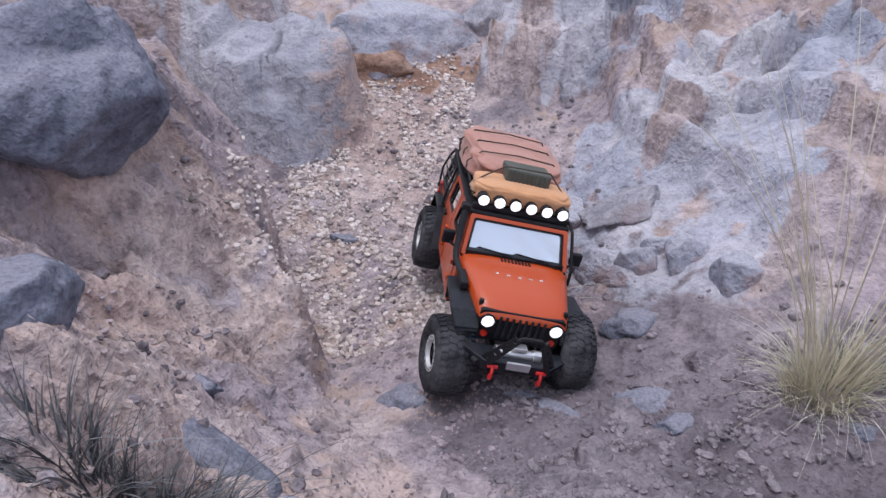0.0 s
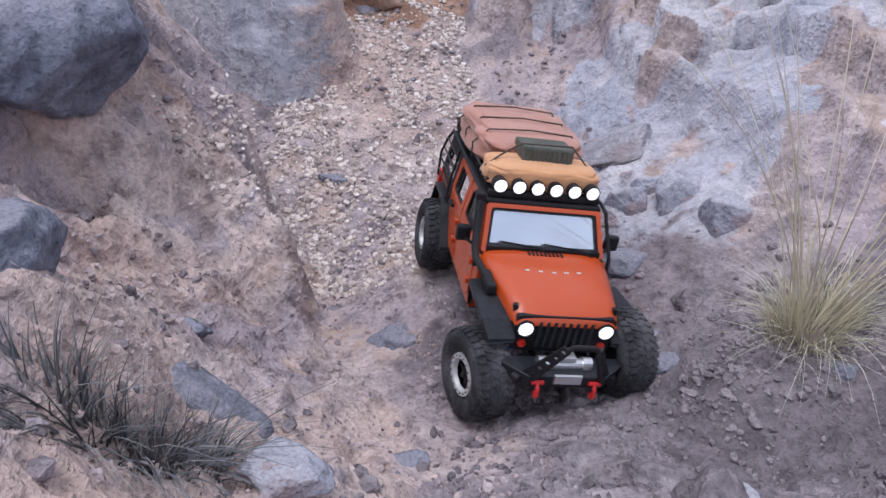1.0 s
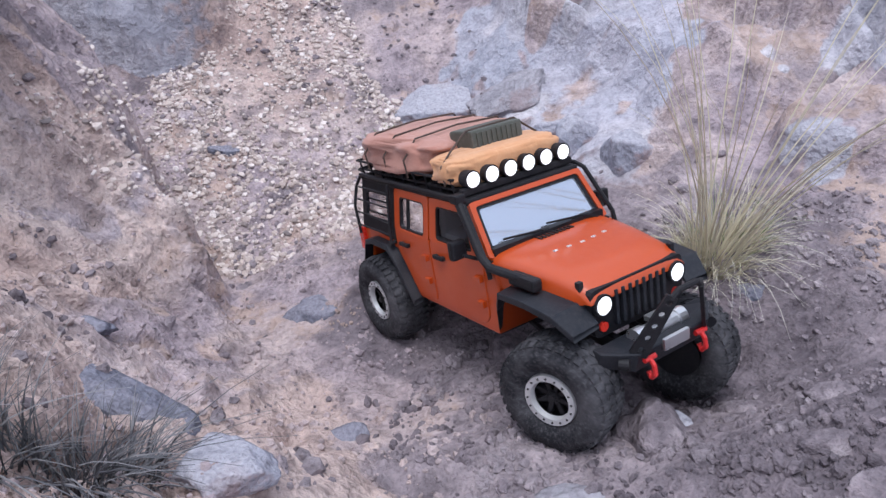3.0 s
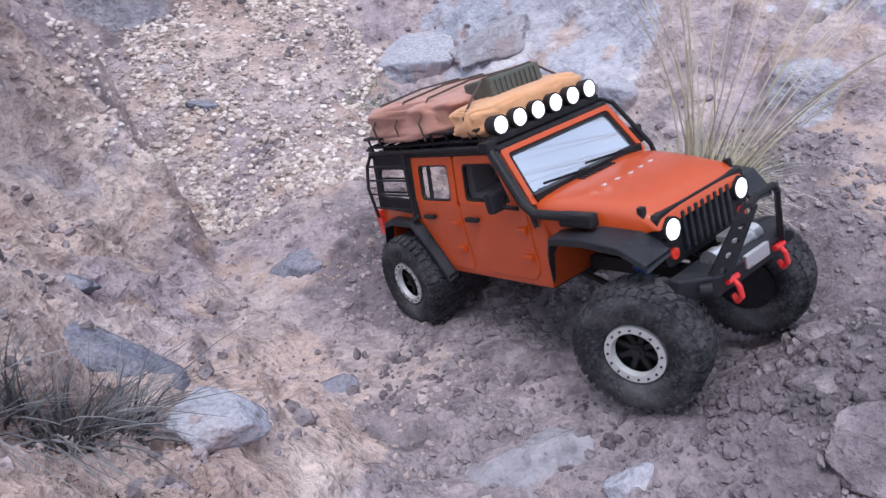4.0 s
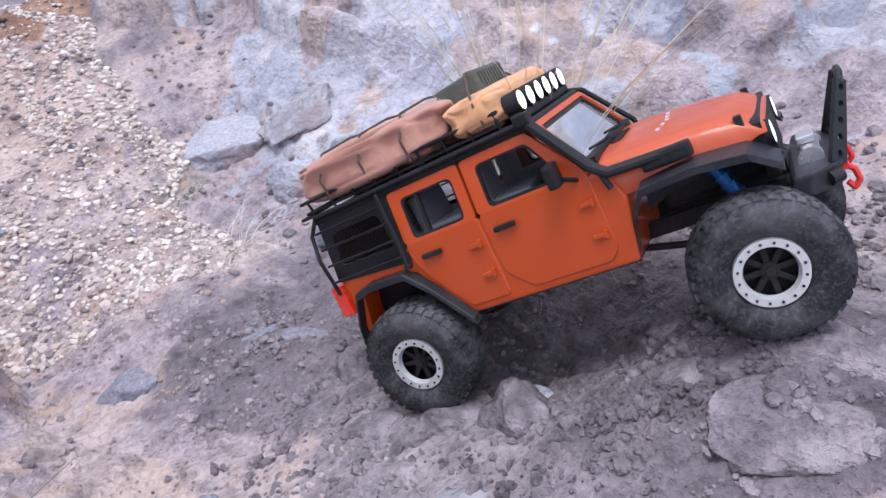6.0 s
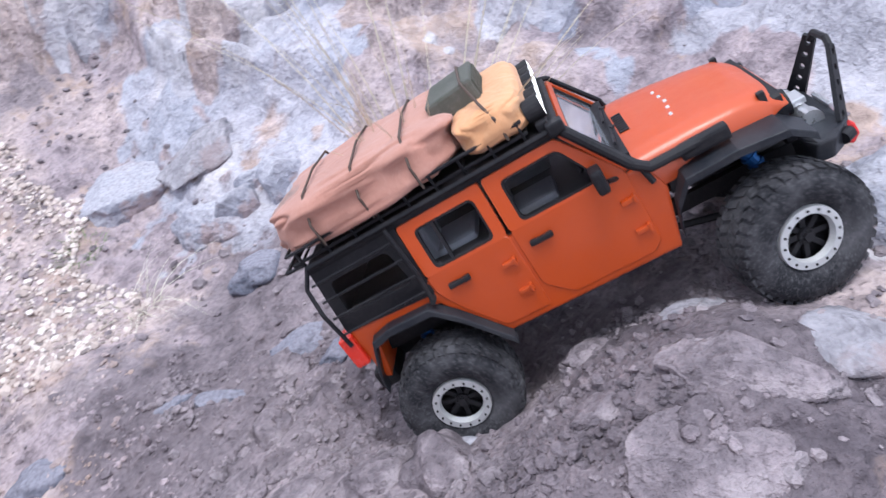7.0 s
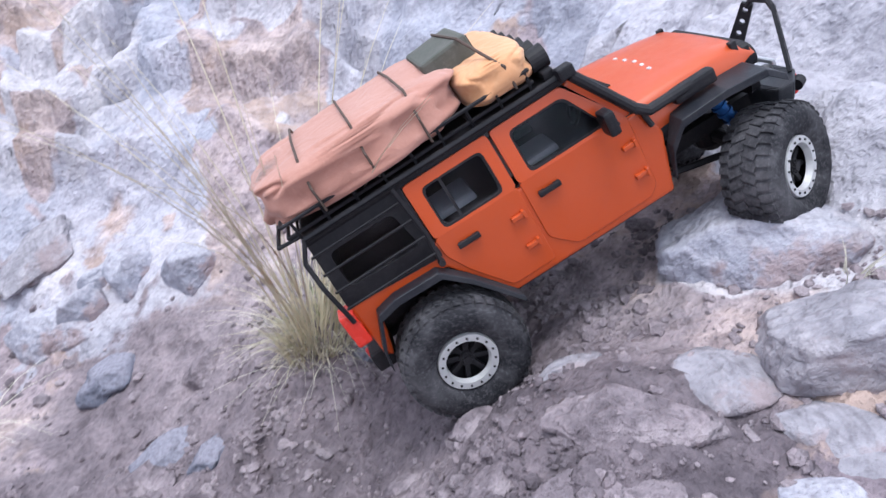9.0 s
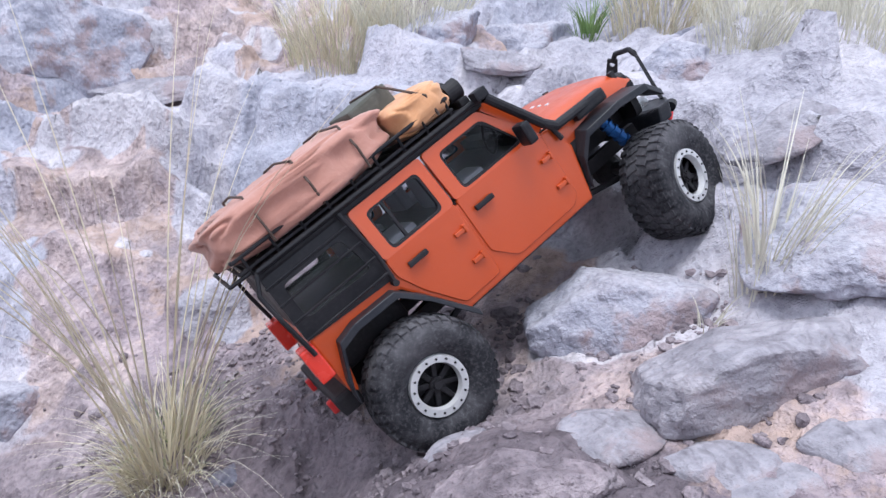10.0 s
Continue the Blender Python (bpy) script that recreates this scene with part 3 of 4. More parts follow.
def make_car():
    car = tagged(new("toy_offroad_car"), "orange radio-controlled off-road car with laden roof rack climbing rocks", "toy car")
    # lower body
    body = [(-0.206, BELT), (-0.206, 0.040), (-0.199, 0.036), (-0.187, 0.080), (-0.120, 0.080), (-0.080, SILL), (0.083, SILL), (0.094, 0.078), (0.085, BELT)]
    bm = slab(bmesh.new(), body, -HALF, HALF)
    tub = part("body", bevelled(bm, 0.0025), ORANGE, car)
    bm = bmesh.new()
    box(bm, (0.0, 0, SILL + 0.002), (0.165, 2 * HALF - 0.004, 0.006))
    part("sill", bm, TRIM, car)
    # bonnet and wings, narrower towards the front
    def taper(x, y, z):
        return (x, y * (0.98 - max(0, x - 0.08) * 2.0), z)
    bm = bmesh.new()
    xs = (0.072, 0.10, 0.13, 0.16, 0.185, 0.197, 0.203)
    grid = []
    for x in xs:
        f = (x - 0.072) / 0.131
        top = 0.1085 - 0.013 * f * f - 0.009 * max(0, f - 0.86) / 0.14
        row = []
        for k in range(-8, 9):
            s = k / 8
            row.append(bm.verts.new(taper(x, s * HALF, top + 0.0050 * (1 - s ** 4) - (0.0 if abs(k) < 8 else 0.0035))))
        grid.append(row)
    low = [[bm.verts.new(taper(x, s * HALF, 0.079 + (0.004 if x > 0.19 else 0))) for s in (-1, 1)] for x in xs]
    for i in range(len(xs) - 1):
        for k in range(16):
            bm.faces.new((grid[i][k], grid[i][k + 1], grid[i + 1][k + 1], grid[i + 1][k]))
        bm.faces.new((grid[i][0], grid[i + 1][0], low[i + 1][0], low[i][0]))
        bm.faces.new((grid[i][16], low[i][1], low[i + 1][1], grid[i + 1][16]))
    bm.faces.new([grid[-1][k] for k in range(17)] + [low[-1][1], low[-1][0]])
    bonnet = part("bonnet", bm, ORANGE, car, "glossy orange bonnet", True)
    # louvres; their silver colour stands in for white glints of light
    bm = bmesh.new()
    for y in (-0.034, -0.017, 0.0, 0.017, 0.034):
        box(bm, (0.128 - abs(y) * 0.1, y, 0.1113), (0.0032, 0.0052, 0.0016), None, 0.0005)
    part("bonnet_vent_glints", bm, GLINT, bonnet, "small bonnet louvres coloured silver as white glints")
    for y in (-0.062, 0.062):
        bm = box(bmesh.new(), (0.187, y * 1.0, 0.0965), (0.006, 0.006, 0.012), None, 0.001)
        part("bonnet_catch", bm, BLACK, bonnet)
    bm = bmesh.new()
    for k in range(9):
        box(bm, (0.086, -0.022 + k * 0.0055, 0.1137), (0.009, 0.003, 0.0014))
    part("cowl_grille", bm, BLACK, bonnet)
    # grille
    bm = bmesh.new()
    outer = rounded([(-0.063, 0.095), (0.063, 0.095), (0.060, 0.046), (-0.060, 0.046)], 0.008)
    va = [bm.verts.new((0.2005, y, z)) for y, z in outer]
    vb = [bm.verts.new((0.192, y, z)) for y, z in outer]
    bm.faces.new(va), bm.faces.new(vb[::-1])
    for k in range(len(outer)):
        bm.faces.new((va[k], vb[k], vb[(k + 1) % len(outer)], va[(k + 1) % len(outer)]))
    grille = part("grille", bm, BLACK, car, "black slotted grille")
    for k in range(8):
        bm = box(bmesh.new(), (0.2020, -0.0322 + k * 0.0092, 0.071), (0.005, 0.0040, 0.036), None, 0.001)
        part("grille_bar", bm, TRIM, grille)
    for y in (-0.050, 0.050):
        bm = rod(bmesh.new(), (0.197, y, 0.079), (0.2055, y, 0.079), 0.0112, 24)
        lamp = part("headlight", bm, BLACK, car, "round lit headlight")
        bm = bmesh.new()
        bmesh.ops.create_uvsphere(bm, u_segments=20, v_segments=10, radius=0.0094, matrix=Matrix.Translation((0.2052, y, 0.079)) @ Matrix.Diagonal((0.12, 1, 1, 1)))
        part("bulb", bm, LIT, lamp, "white glowing lens", True)
        bm = rod(bmesh.new(), (0.199, y * 1.0, 0.057), (0.2035, y * 1.0, 0.057), 0.005, 14)
        part("indicator", bm, LENS, car)
    # windscreen
    def screen(s, u, off=0.0):
        """s across, u from foot to head of the screen."""
        x, z = 0.0775 - 0.034 * u, 0.107 + 0.052 * u
        return (x + off * 0.84, s * (HALF - 0.003 - 0.006 * u), z + off * 0.55)
    def quadring(bm, a, b, o0, o1):
        v = [[bm.verts.new(screen(s, u, o)) for s, u in p] for p in (a, b) for o in (o0, o1)]
        for k in range(len(a)):
            j = (k + 1) % len(a)
            for p, q in ((0, 1), (1, 3), (3, 2), (2, 0)):
                bm.faces.new((v[p][k], v[p][j], v[q][j], v[q][k]))
        return bm
    o = rounded([(-1, 0), (1, 0), (1, 1.02), (-1, 1.02)], 0.05)
    i1 = rounded([(-0.93, 0.11), (0.93, 0.11), (0.92, 0.93), (-0.92, 0.93)], 0.06)
    i2 = rounded([(-0.88, 0.17), (0.88, 0.17), (0.87, 0.88), (-0.87, 0.88)], 0.06)
    frame_ob = part("windscreen_frame", quadring(bmesh.new(), o, i1, -0.006, 0.003), ORANGE, car)
    part("seal", quadring(bmesh.new(), i1, i2, -0.004, 0.0012), BLACK, frame_ob)
    bm = bmesh.new()
    bm.faces.new([bm.verts.new(screen(s, u, -0.001)) for s, u in i2])
    part("windscreen", bm, GLASS, frame_ob, "windscreen reflecting a cloudy sky")
    for a, b in ((-0.42, 0.10), (0.30, 0.80)):
        bm = bmesh.new()
        pipe(bm, [screen((a + b) / 2 + 0.25, 0.02, 0.006), screen((a + b) / 2, 0.16, 0.006)], 0.0012, 6)
        rod(bm, screen(a - 0.3, 0.23, 0.005), screen(b - 0.1, 0.13, 0.005), 0.0013, 6)
        part("wiper", bm, BLACK, frame_ob)
    # cabin: inner dark shell, seats
    bm = bmesh.new()
    box(bm, (-0.06, 0, 0.1035), (0.285, 0.168, 0.006))
    box(bm, (0.068, 0, 0.106), (0.024, 0.155, 0.022))
    cabin = part("cabin_floor", bm, BLACK, car)
    for x in (-0.005, -0.085):
        for y in (-0.040, 0.040):
            bm = bmesh.new()
            box(bm, (x, y, 0.106), (0.040, 0.045, 0.014), None, 0.004)
            box(bm, (x - 0.024, y, 0.124), (0.012, 0.043, 0.042), Matrix.Identity(4), 0.004)
            box(bm, (x - 0.027, y, 0.149), (0.009, 0.024, 0.012), None, 0.003)
            part("seat", bm, GREY, car, "grey moulded seat")
    bm = bmesh.new()
    for k in range(18):
        a, b = 2 * math.pi * k / 18, 2 * math.pi * (k + 1) / 18
        rod(bm, (0.045 + 0.006 * math.cos(a), -0.04 + 0.015 * math.sin(a), 0.124 + 0.014 * math.cos(a)), (0.045 + 0.006 * math.cos(b), -0.04 + 0.015 * math.sin(b), 0.124 + 0.014 * math.cos(b)), 0.0017, 6)
    rod(bm, (0.045, -0.04, 0.124), (0.06, -0.04, 0.114), 0.003, 6)
    part("steering_wheel", bm, BLACK, car)
    # doors, both sides
    for s in (-1, 1):
        y0, y1 = s * (HALF - 0.004), s * (HALF + 0.0016)
        shapes = {
            "front_door": ([(-0.033, 0.157), (0.034, 0.157), (0.071, 0.112), (0.071, 0.040), (0.062, 0.031), (-0.012, 0.031), (-0.033, 0.052)], [(-0.020, 0.150), (0.032, 0.150), (0.054, 0.1095), (-0.020, 0.1095), ], -0.0145, (-0.013, 0.092)),
            "rear_door": ([(-0.116, 0.157), (-0.036, 0.157), (-0.036, 0.031), (-0.079, 0.031), (-0.104, 0.066), (-0.116, 0.090)], [(-0.104, 0.150), (-0.046, 0.150), (-0.046, 0.1085), (-0.104, 0.1085)], -0.09, (-0.092, 0.092)),
        }
        for name, (out, hole, _, h) in shapes.items():
            bm = bmesh.new()
            zb = hole[-1][1]
            if name == "front_door":
                lowpoly = [(-0.033, zb), (0.071, zb), (0.071, 0.040), (0.062, 0.031), (-0.012, 0.031), (-0.033, 0.052)]
            else:
                lowpoly = [(-0.116, zb), (-0.036, zb), (-0.036, 0.031), (-0.079, 0.031), (-0.104, 0.066), (-0.116, 0.090)]
            slab(bm, rounded(lowpoly, 0.004, 2), y0, y1, lean)
            bevelled(bm, 0.0009, 1)
            door = part(name, bm, ORANGE, car, "orange moulded door")
            hx0, hx1 = hole[0][0], hole[1][0]
            ox0, ox1 = out[0][0], out[1][0]
            if name == "front_door":
                o4 = [(ox0, 0.158), (ox1, 0.158), (0.071, zb - 0.001), (ox0, zb - 0.001)]
                h4 = [(hx0, 0.150), (hx1, 0.150), (0.054, zb + 0.0015), (hx0, zb + 0.0015)]
            else:
                o4 = [(ox0, 0.158), (ox1, 0.158), (ox1, zb - 0.001), (ox0, zb - 0.001)]
                h4 = [(hx0, 0.1495), (hx1, 0.1495), (hx1, zb + 0.0015), (hx0, zb + 0.0015)]
            part("window_frame", ring(bmesh.new(), rounded(o4, 0.004), rounded(h4, 0.006), y0, y1, lean), ORANGE, door)
            h5 = [(a + (0.002 if k in (0, 3) else -0.002), b + (-0.002 if k < 2 else 0.002)) for k, (a, b) in enumerate(h4)]
            part("window_seal", ring(bmesh.new(), rounded(h4, 0.006), rounded(h5, 0.006), y0, y1 * 0.994, lean), BLACK, door)
            bm = bmesh.new()
            bm.faces.new([bm.verts.new(lean(px, (y0 + y1) / 2, pz)) for px, pz in rounded(h5, 0.006)])
            pane = part("window_pane", bm, SMOKE, door, "lightly smoked side window")
            pane.visible_shadow = False
            if name == "rear_door":
                bm = slab(bmesh.new(), [(-0.0875, 0.150), (-0.0850, 0.150), (-0.0850, 0.110), (-0.0875, 0.110)], y0, y1 * 0.99, lean)
                part("window_bar", bm, BLACK, door)
            bm = bmesh.new()
            box(bm, (h[0], s * (HALF + 0.0045), h[1]), (0.021, 0.004, 0.0048), None, 0.0012)
            box(bm, (h[0] - 0.007, s * (HALF + 0.002), h[1]), (0.005, 0.004, 0.004))
            box(bm, (h[0] + 0.007, s * (HALF + 0.002), h[1]), (0.005, 0.004, 0.004))
            part("handle", bm, BLACK, door, "black plastic handle")
            for z in (0.085, 0.056):
                x = (0.061 if name == "front_door" else -0.048)
                bm = box(bmesh.new(), (x, s * (HALF + 0.0032), z), (0.011, 0.004, 0.0042), None, 0.0008)
                box(bm, (x + 0.006, s * (HALF + 0.0036), z), (0.003, 0.005, 0.0075), None, 0.0008)
                part("hinge", bm, ORANGE, door)
        # hard top side with its window and rails
        o4 = [(-0.205, 0.161), (-0.117, 0.161), (-0.117, 0.091), (-0.207, 0.097)]
        h4 = [(-0.194, 0.145), (-0.134, 0.145), (-0.128, 0.110), (-0.195, 0.112)]
        quarter = part("quarter_panel", ring(bmesh.new(), rounded(o4, 0.003), rounded(h4, 0.006), s * (HALF - 0.004), s * (HALF + 0.001), lean), BLACK, car, "black hard top side")
        bm = bmesh.new()
        bm.faces.new([bm.verts.new(lean(x, s * (HALF - 0.001), z)) for x, z in rounded(h4, 0.006)])
        pane = part("quarter_window", bm, SMOKE, quarter)
        pane.visible_shadow = False
        for z in (0.100, 0.117, 0.134, 0.151):
            bm = rod(bmesh.new(), lean(-0.207, s * (HALF + 0.0075), z), lean(-0.121, s * (HALF + 0.0075), z), 0.0013, 6)
            part("rail", bm, BLACK, quarter)
        bm = pipe(bmesh.new(), [lean(-0.121, s * (HALF + 0.0065), 0.089), lean(-0.119, s * (HALF + 0.0075), 0.118), lean(-0.123, s * (HALF + 0.0075), 0.163)], 0.0021)
        rod(bm, lean(-0.121, s * HALF, 0.089), lean(-0.121, s * (HALF + 0.009), 0.089), 0.003, 8)
        part("hoop", bm, BLACK, quarter)
        bm = pipe(bmesh.new(), [(-0.209, s * (HALF + 0.006), 0.086), (-0.2125, s * (HALF + 0.006), 0.125), (-0.2135, s * (HALF - 0.002), 0.150), (-0.203, s * (HALF - 0.007), 0.166)], 0.0021)
        part("rear_hoop", bm, BLACK, quarter)
        # cage along the screen pillar
        bm = pipe(bmesh.new(), [(-0.203, s * (HALF - 0.006), 0.166), (0.034, s * (HALF - 0.004), 0.166), (0.047, s * (HALF - 0.002), 0.161), (0.081, s * (HALF + 0.004), 0.112), (0.086, s * (HALF + 0.004), 0.090)], 0.0026)
        part("cage_tube", bm, BLACK, car, "black tubular outer cage")
        if s < 0:
            bm = pipe(bmesh.new(), [(0.044, s * (HALF + 0.002), 0.164), (0.077, s * (HALF + 0.0055), 0.113), (0.088, s * (HALF + 0.004), 0.103), (0.140, s * (HALF - 0.004), 0.099)], 0.0047, 10)
            box(bm, (0.133, s * (HALF - 0.004), 0.097), (0.040, 0.012, 0.013), Matrix.Identity(4), 0.003)
            box(bm, (0.041, s * (HALF + 0.001), 0.169), (0.014, 0.013, 0.010), None, 0.002)
            part("snorkel", bm, BLACK, car, "black raised air intake")
        # mirror
        bm = rod(bmesh.new(), (0.062, s * HALF, 0.106), (0.055, s * (HALF + 0.014), 0.113), 0.0022, 8)
        box(bm, (0.0505, s * (HALF + 0.0165), 0.119), (0.010, 0.019, 0.021), None, 0.003)
        part("mirror", bm, BLACK, car, "black wing mirror")
        # flares
        bm = bmesh.new()
        arch = [(0.088, 0.040), (0.094, 0.066), (0.107, 0.0855), (0.150, 0.0880), (0.188, 0.0830), (0.207, 0.066)]
        inner = [HALF - 0.002, HALF - 0.003, HALF - 0.006, 0.072, 0.062, 0.060]
        outer_y = [HALF + 0.003, 0.094, 0.100, 0.102, 0.100, 0.092]
        va = [bm.verts.new((x, s * y, z)) for (x, z), y in zip(arch, inner)]
        vb = [bm.verts.new((x, s * y, z - 0.002)) for (x, z), y in zip(arch, outer_y)]
        vc = [bm.verts.new((x, s * y, z - 0.009)) for (x, z), y in zip(arch, outer_y)]
        vd = [bm.verts.new((x, s * y, z - 0.005)) for (x, z), y in zip(arch, inner)]
        for k in range(5):
            for p, q in ((va, vb), (vb, vc), (vc, vd), (vd, va)):
                bm.faces.new((p[k], p[k + 1], q[k + 1], q[k]))
        part("front_flare", bevelled(bm, 0.001, 1), TRIM, car, "black plastic wheel arch")
        bm = slab(bmesh.new(), [(0.096, 0.052), (0.102, 0.084), (0.150, 0.086), (0.190, 0.081), (0.198, 0.058), (0.185, 0.064), (0.150, 0.066), (0.115, 0.060)], s * 0.046, s * 0.050)
        part("inner_fender", bm, TRIM, car, "black plastic inner fender")
        bm = bmesh.new()
        arch = [(-0.206, 0.036), (-0.203, 0.052), (-0.189, 0.083), (-0.170, 0.0875), (-0.128, 0.0865), (-0.108, 0.066), (-0.077, 0.024)]
        va = [bm.verts.new((x, s * (HALF - 0.002), z)) for x, z in arch]
        vb = [bm.verts.new((x, s * (HALF + 0.012), z - 0.001)) for x, z in arch]
        vc = [bm.verts.new((x * 0.995 - 0.0007, s * (HALF + 0.013), z - 0.008)) for x, z in arch]
        vd = [bm.verts.new((x * 0.995 - 0.0007, s * (HALF - 0.002), z - 0.006)) for x, z in arch]
        for k in range(len(arch) - 1):
            for p, q in ((va, vb), (vb, vc), (vc, vd), (vd, va)):
                bm.faces.new((p[k], p[k + 1], q[k + 1], q[k]))
        part("rear_flare", bevelled(bm, 0.001, 1), TRIM, car, "black plastic wheel arch")
        # tail light
        bm = box(bmesh.new(), (-0.2125, s * (HALF - 0.006), 0.078), (0.014, 0.022, 0.033), None, 0.002)
        part("tail_light", bm, LENS, car, "red tail light")
    # roof, tailgate
    bm = bmesh.new()
    box(bm, (-0.082, 0, 0.1615), (0.251, 0.159, 0.008), None, 0.003)
    part("roof", bm, BLACK, car, "black hard top roof")
    bm = box(bmesh.new(), (-0.2035, 0, 0.132), (0.004, 0.158, 0.052), None, 0.001)
    part("tailgate_window", bm, BLACK, car)
    bm = bmesh.new()
    box(bm, (-0.2105, 0, 0.030), (0.022, 0.150, 0.020), None, 0.004)
    rear_bumper = part("rear_bumper", bm, BLACK, car)
    for y in (-0.045, 0.045):
        bm = box(bmesh.new(), (-0.223, y, 0.026), (0.007, 0.006, 0.014), None, 0.002)
        part("tow_shackle", bm, RED, rear_bumper, "red tow shackle")
    # roof rack
    bm = bmesh.new()
    for z, y in ((0.1715, 0.074), (0.183, 0.077)):
        pipe(bm, [(-0.214, -y, z), (0.018, -y, z), (0.018, y, z), (-0.214, y, z), (-0.214, -y, z)], 0.0017, 6)
    for k in range(9):
        x = -0.205 + k * 0.0275
        rod(bm, (x, -0.074, 0.1715), (x, 0.074, 0.1715), 0.0014, 6)
        for s in (-1, 1):
            rod(bm, (x, s * 0.073, 0.164), (x, s * 0.077, 0.183), 0.0014, 6)
    part("roof_rack", bm, BLACK, car, "black wire roof rack")
    bm = pipe(bmesh.new(), [(-0.206, -0.074, 0.168), (-0.226, -0.071, 0.168), (-0.226, 0.071, 0.168), (-0.206, 0.074, 0.168)], 0.0018)
    part("rack_ladder_bar", bm, BLACK, car)
    # light bar
    bm = bmesh.new()
    box(bm, (0.032, 0, 0.1705), (0.010, 0.154, 0.008), None, 0.002)
    bar = part("light_bar", bm, BLACK, car, "black bar with six round lamps")
    for k in range(6):
        y = -0.0635 + 0.0254 * k
        bm = rod(bmesh.new(), (0.024, y, 0.183), (0.039, y, 0.183), 0.0092, 20, 0.0102)
        rod(bm, (0.032, y, 0.168), (0.032, y, 0.176), 0.002, 6)
        spot = part("spot_lamp", bm, BLACK, bar, "round black spot lamp, lit")
        bm = bmesh.new()
        bmesh.ops.create_uvsphere(bm, u_segments=18, v_segments=8, radius=0.0088, matrix=Matrix.Translation((0.0388, y, 0.183)) @ Matrix.Diagonal((0.10, 1, 1, 1)))
        part("bulb", bm, LIT, spot, "", True)
    # front bumper, winch, hoop
    bm = bmesh.new()
    plan = [(0.205, -0.052), (0.208, -0.072), (0.222, -0.075), (0.242, -0.048), (0.242, 0.048), (0.222, 0.075), (0.208, 0.072), (0.205, 0.052)]
    va = [bm.verts.new((x, y, 0.040 + (0.004 if abs(y) > 0.06 else 0))) for x, y in plan]
    vb = [bm.verts.new((x - 0.006, y, 0.020 + (0.008 if abs(y) > 0.06 else 0))) for x, y in plan]
    bm.faces.new(va), bm.faces.new(vb[::-1])
    for k in range(8):
        bm.faces.new((va[k], vb[k], vb[(k + 1) % 8], va[(k + 1) % 8]))
    bumper = part("front_bumper", bevelled(bm, 0.002), TRIM, car, "black angular front bumper")
    for y in (-0.035, 0.035):
        bm = bmesh.new()
        pipe(bm, [(0.241, y, 0.033), (0.247, y, 0.026), (0.248, y, 0.017), (0.243, y, 0.012), (0.240, y, 0.018)], 0.0024, 8)
        rod(bm, (0.242, y - 0.007, 0.032), (0.242, y + 0.007, 0.032), 0.0028, 8)
        part("tow_shackle", bm, RED, bumper, "red tow shackle")
        bm = rod(bmesh.new(), (0.230, y * 1.75, 0.032), (0.238, y * 1.6, 0.032), 0.0056, 14)
        part("fog_lamp", bm, BLACK, bumper)
    bm = bmesh.new()
    rod(bm, (0.222, -0.022, 0.044), (0.222, 0.022, 0.044), 0.0075, 16)
    rod(bm, (0.222, -0.033, 0.044), (0.222, -0.022, 0.044), 0.0095, 16)
    rod(bm, (0.222, 0.022, 0.044), (0.222, 0.033, 0.044), 0.0095, 16)
    box(bm, (0.243, 0, 0.038), (0.004, 0.034, 0.012), None, 0.001)
    box(bm, (0.222, 0, 0.055), (0.014, 0.022, 0.006), None, 0.001)
    part("winch", bm, CHROME, bumper, "silver winch")
    hoop = new("hoop_bar")
    hoop.parent = car
    tagged(hoop, "black drilled plate hoop over the winch")
    for s in (-1, 1):
        foot, head = Vector((0.238, s * 0.046, 0.038)), Vector((0.258, s * 0.019, 0.092))
        m = Matrix.Translation(foot) @ (head - foot).to_track_quat("Z", "X").to_matrix().to_4x4()
        long = (head - foot).length
        bm = bmesh.new()
        # a flat bar with round holes, built ring by ring
        n = 5
        for k in range(n):
            z0, z1 = long * k / n, long * (k + 1) / n
            w0, w1 = 0.0085 - 0.003 * k / n, 0.0085 - 0.003 * (k + 1) / n
            zc, rad = (z0 + z1) / 2, 0.0030
            outer = [(-w0, z0), (0, z0), (w0, z0), ((w0 + w1) / 2, zc), (w1, z1), (0, z1), (-w1, z1), (-(w0 + w1) / 2, zc)]
            inner = [(rad * math.sin(q), zc - rad * math.cos(q)) for q in [math.pi / 4 * (j - 1) for j in range(8)]]
            v = [[bm.verts.new(m @ Vector((u, y, z))) for u, z in p] for p in (outer, inner) for y in (-0.0018, 0.0018)]
            for j in range(8):
                i = (j + 1) % 8
                for p, q in ((0, 1), (1, 3), (3, 2), (2, 0)):
                    bm.faces.new((v[p][j], v[p][i], v[q][i], v[q][j]))
        part("plate", bm, BLACK, hoop)
    part("cross_bar", pipe(bmesh.new(), [(0.257, -0.020, 0.089), (0.259, -0.012, 0.096), (0.259, 0.012, 0.096), (0.257, 0.020, 0.089)], 0.0030), BLACK, hoop)
    # chassis
    bm = bmesh.new()
    for y in (-0.030, 0.030):
        box(bm, (0.0, y, 0.030), (0.40, 0.008, 0.014))
    box(bm, (0.02, 0, 0.018), (0.10, 0.055, 0.020), None, 0.004)
    box(bm, (0.15, 0, 0.060), (0.09, 0.070, 0.034), None, 0.006)
    box(bm, (-0.16, 0, 0.060), (0.08, 0.120, 0.030), None, 0.006)
    part("chassis", bm, BLACK, car)
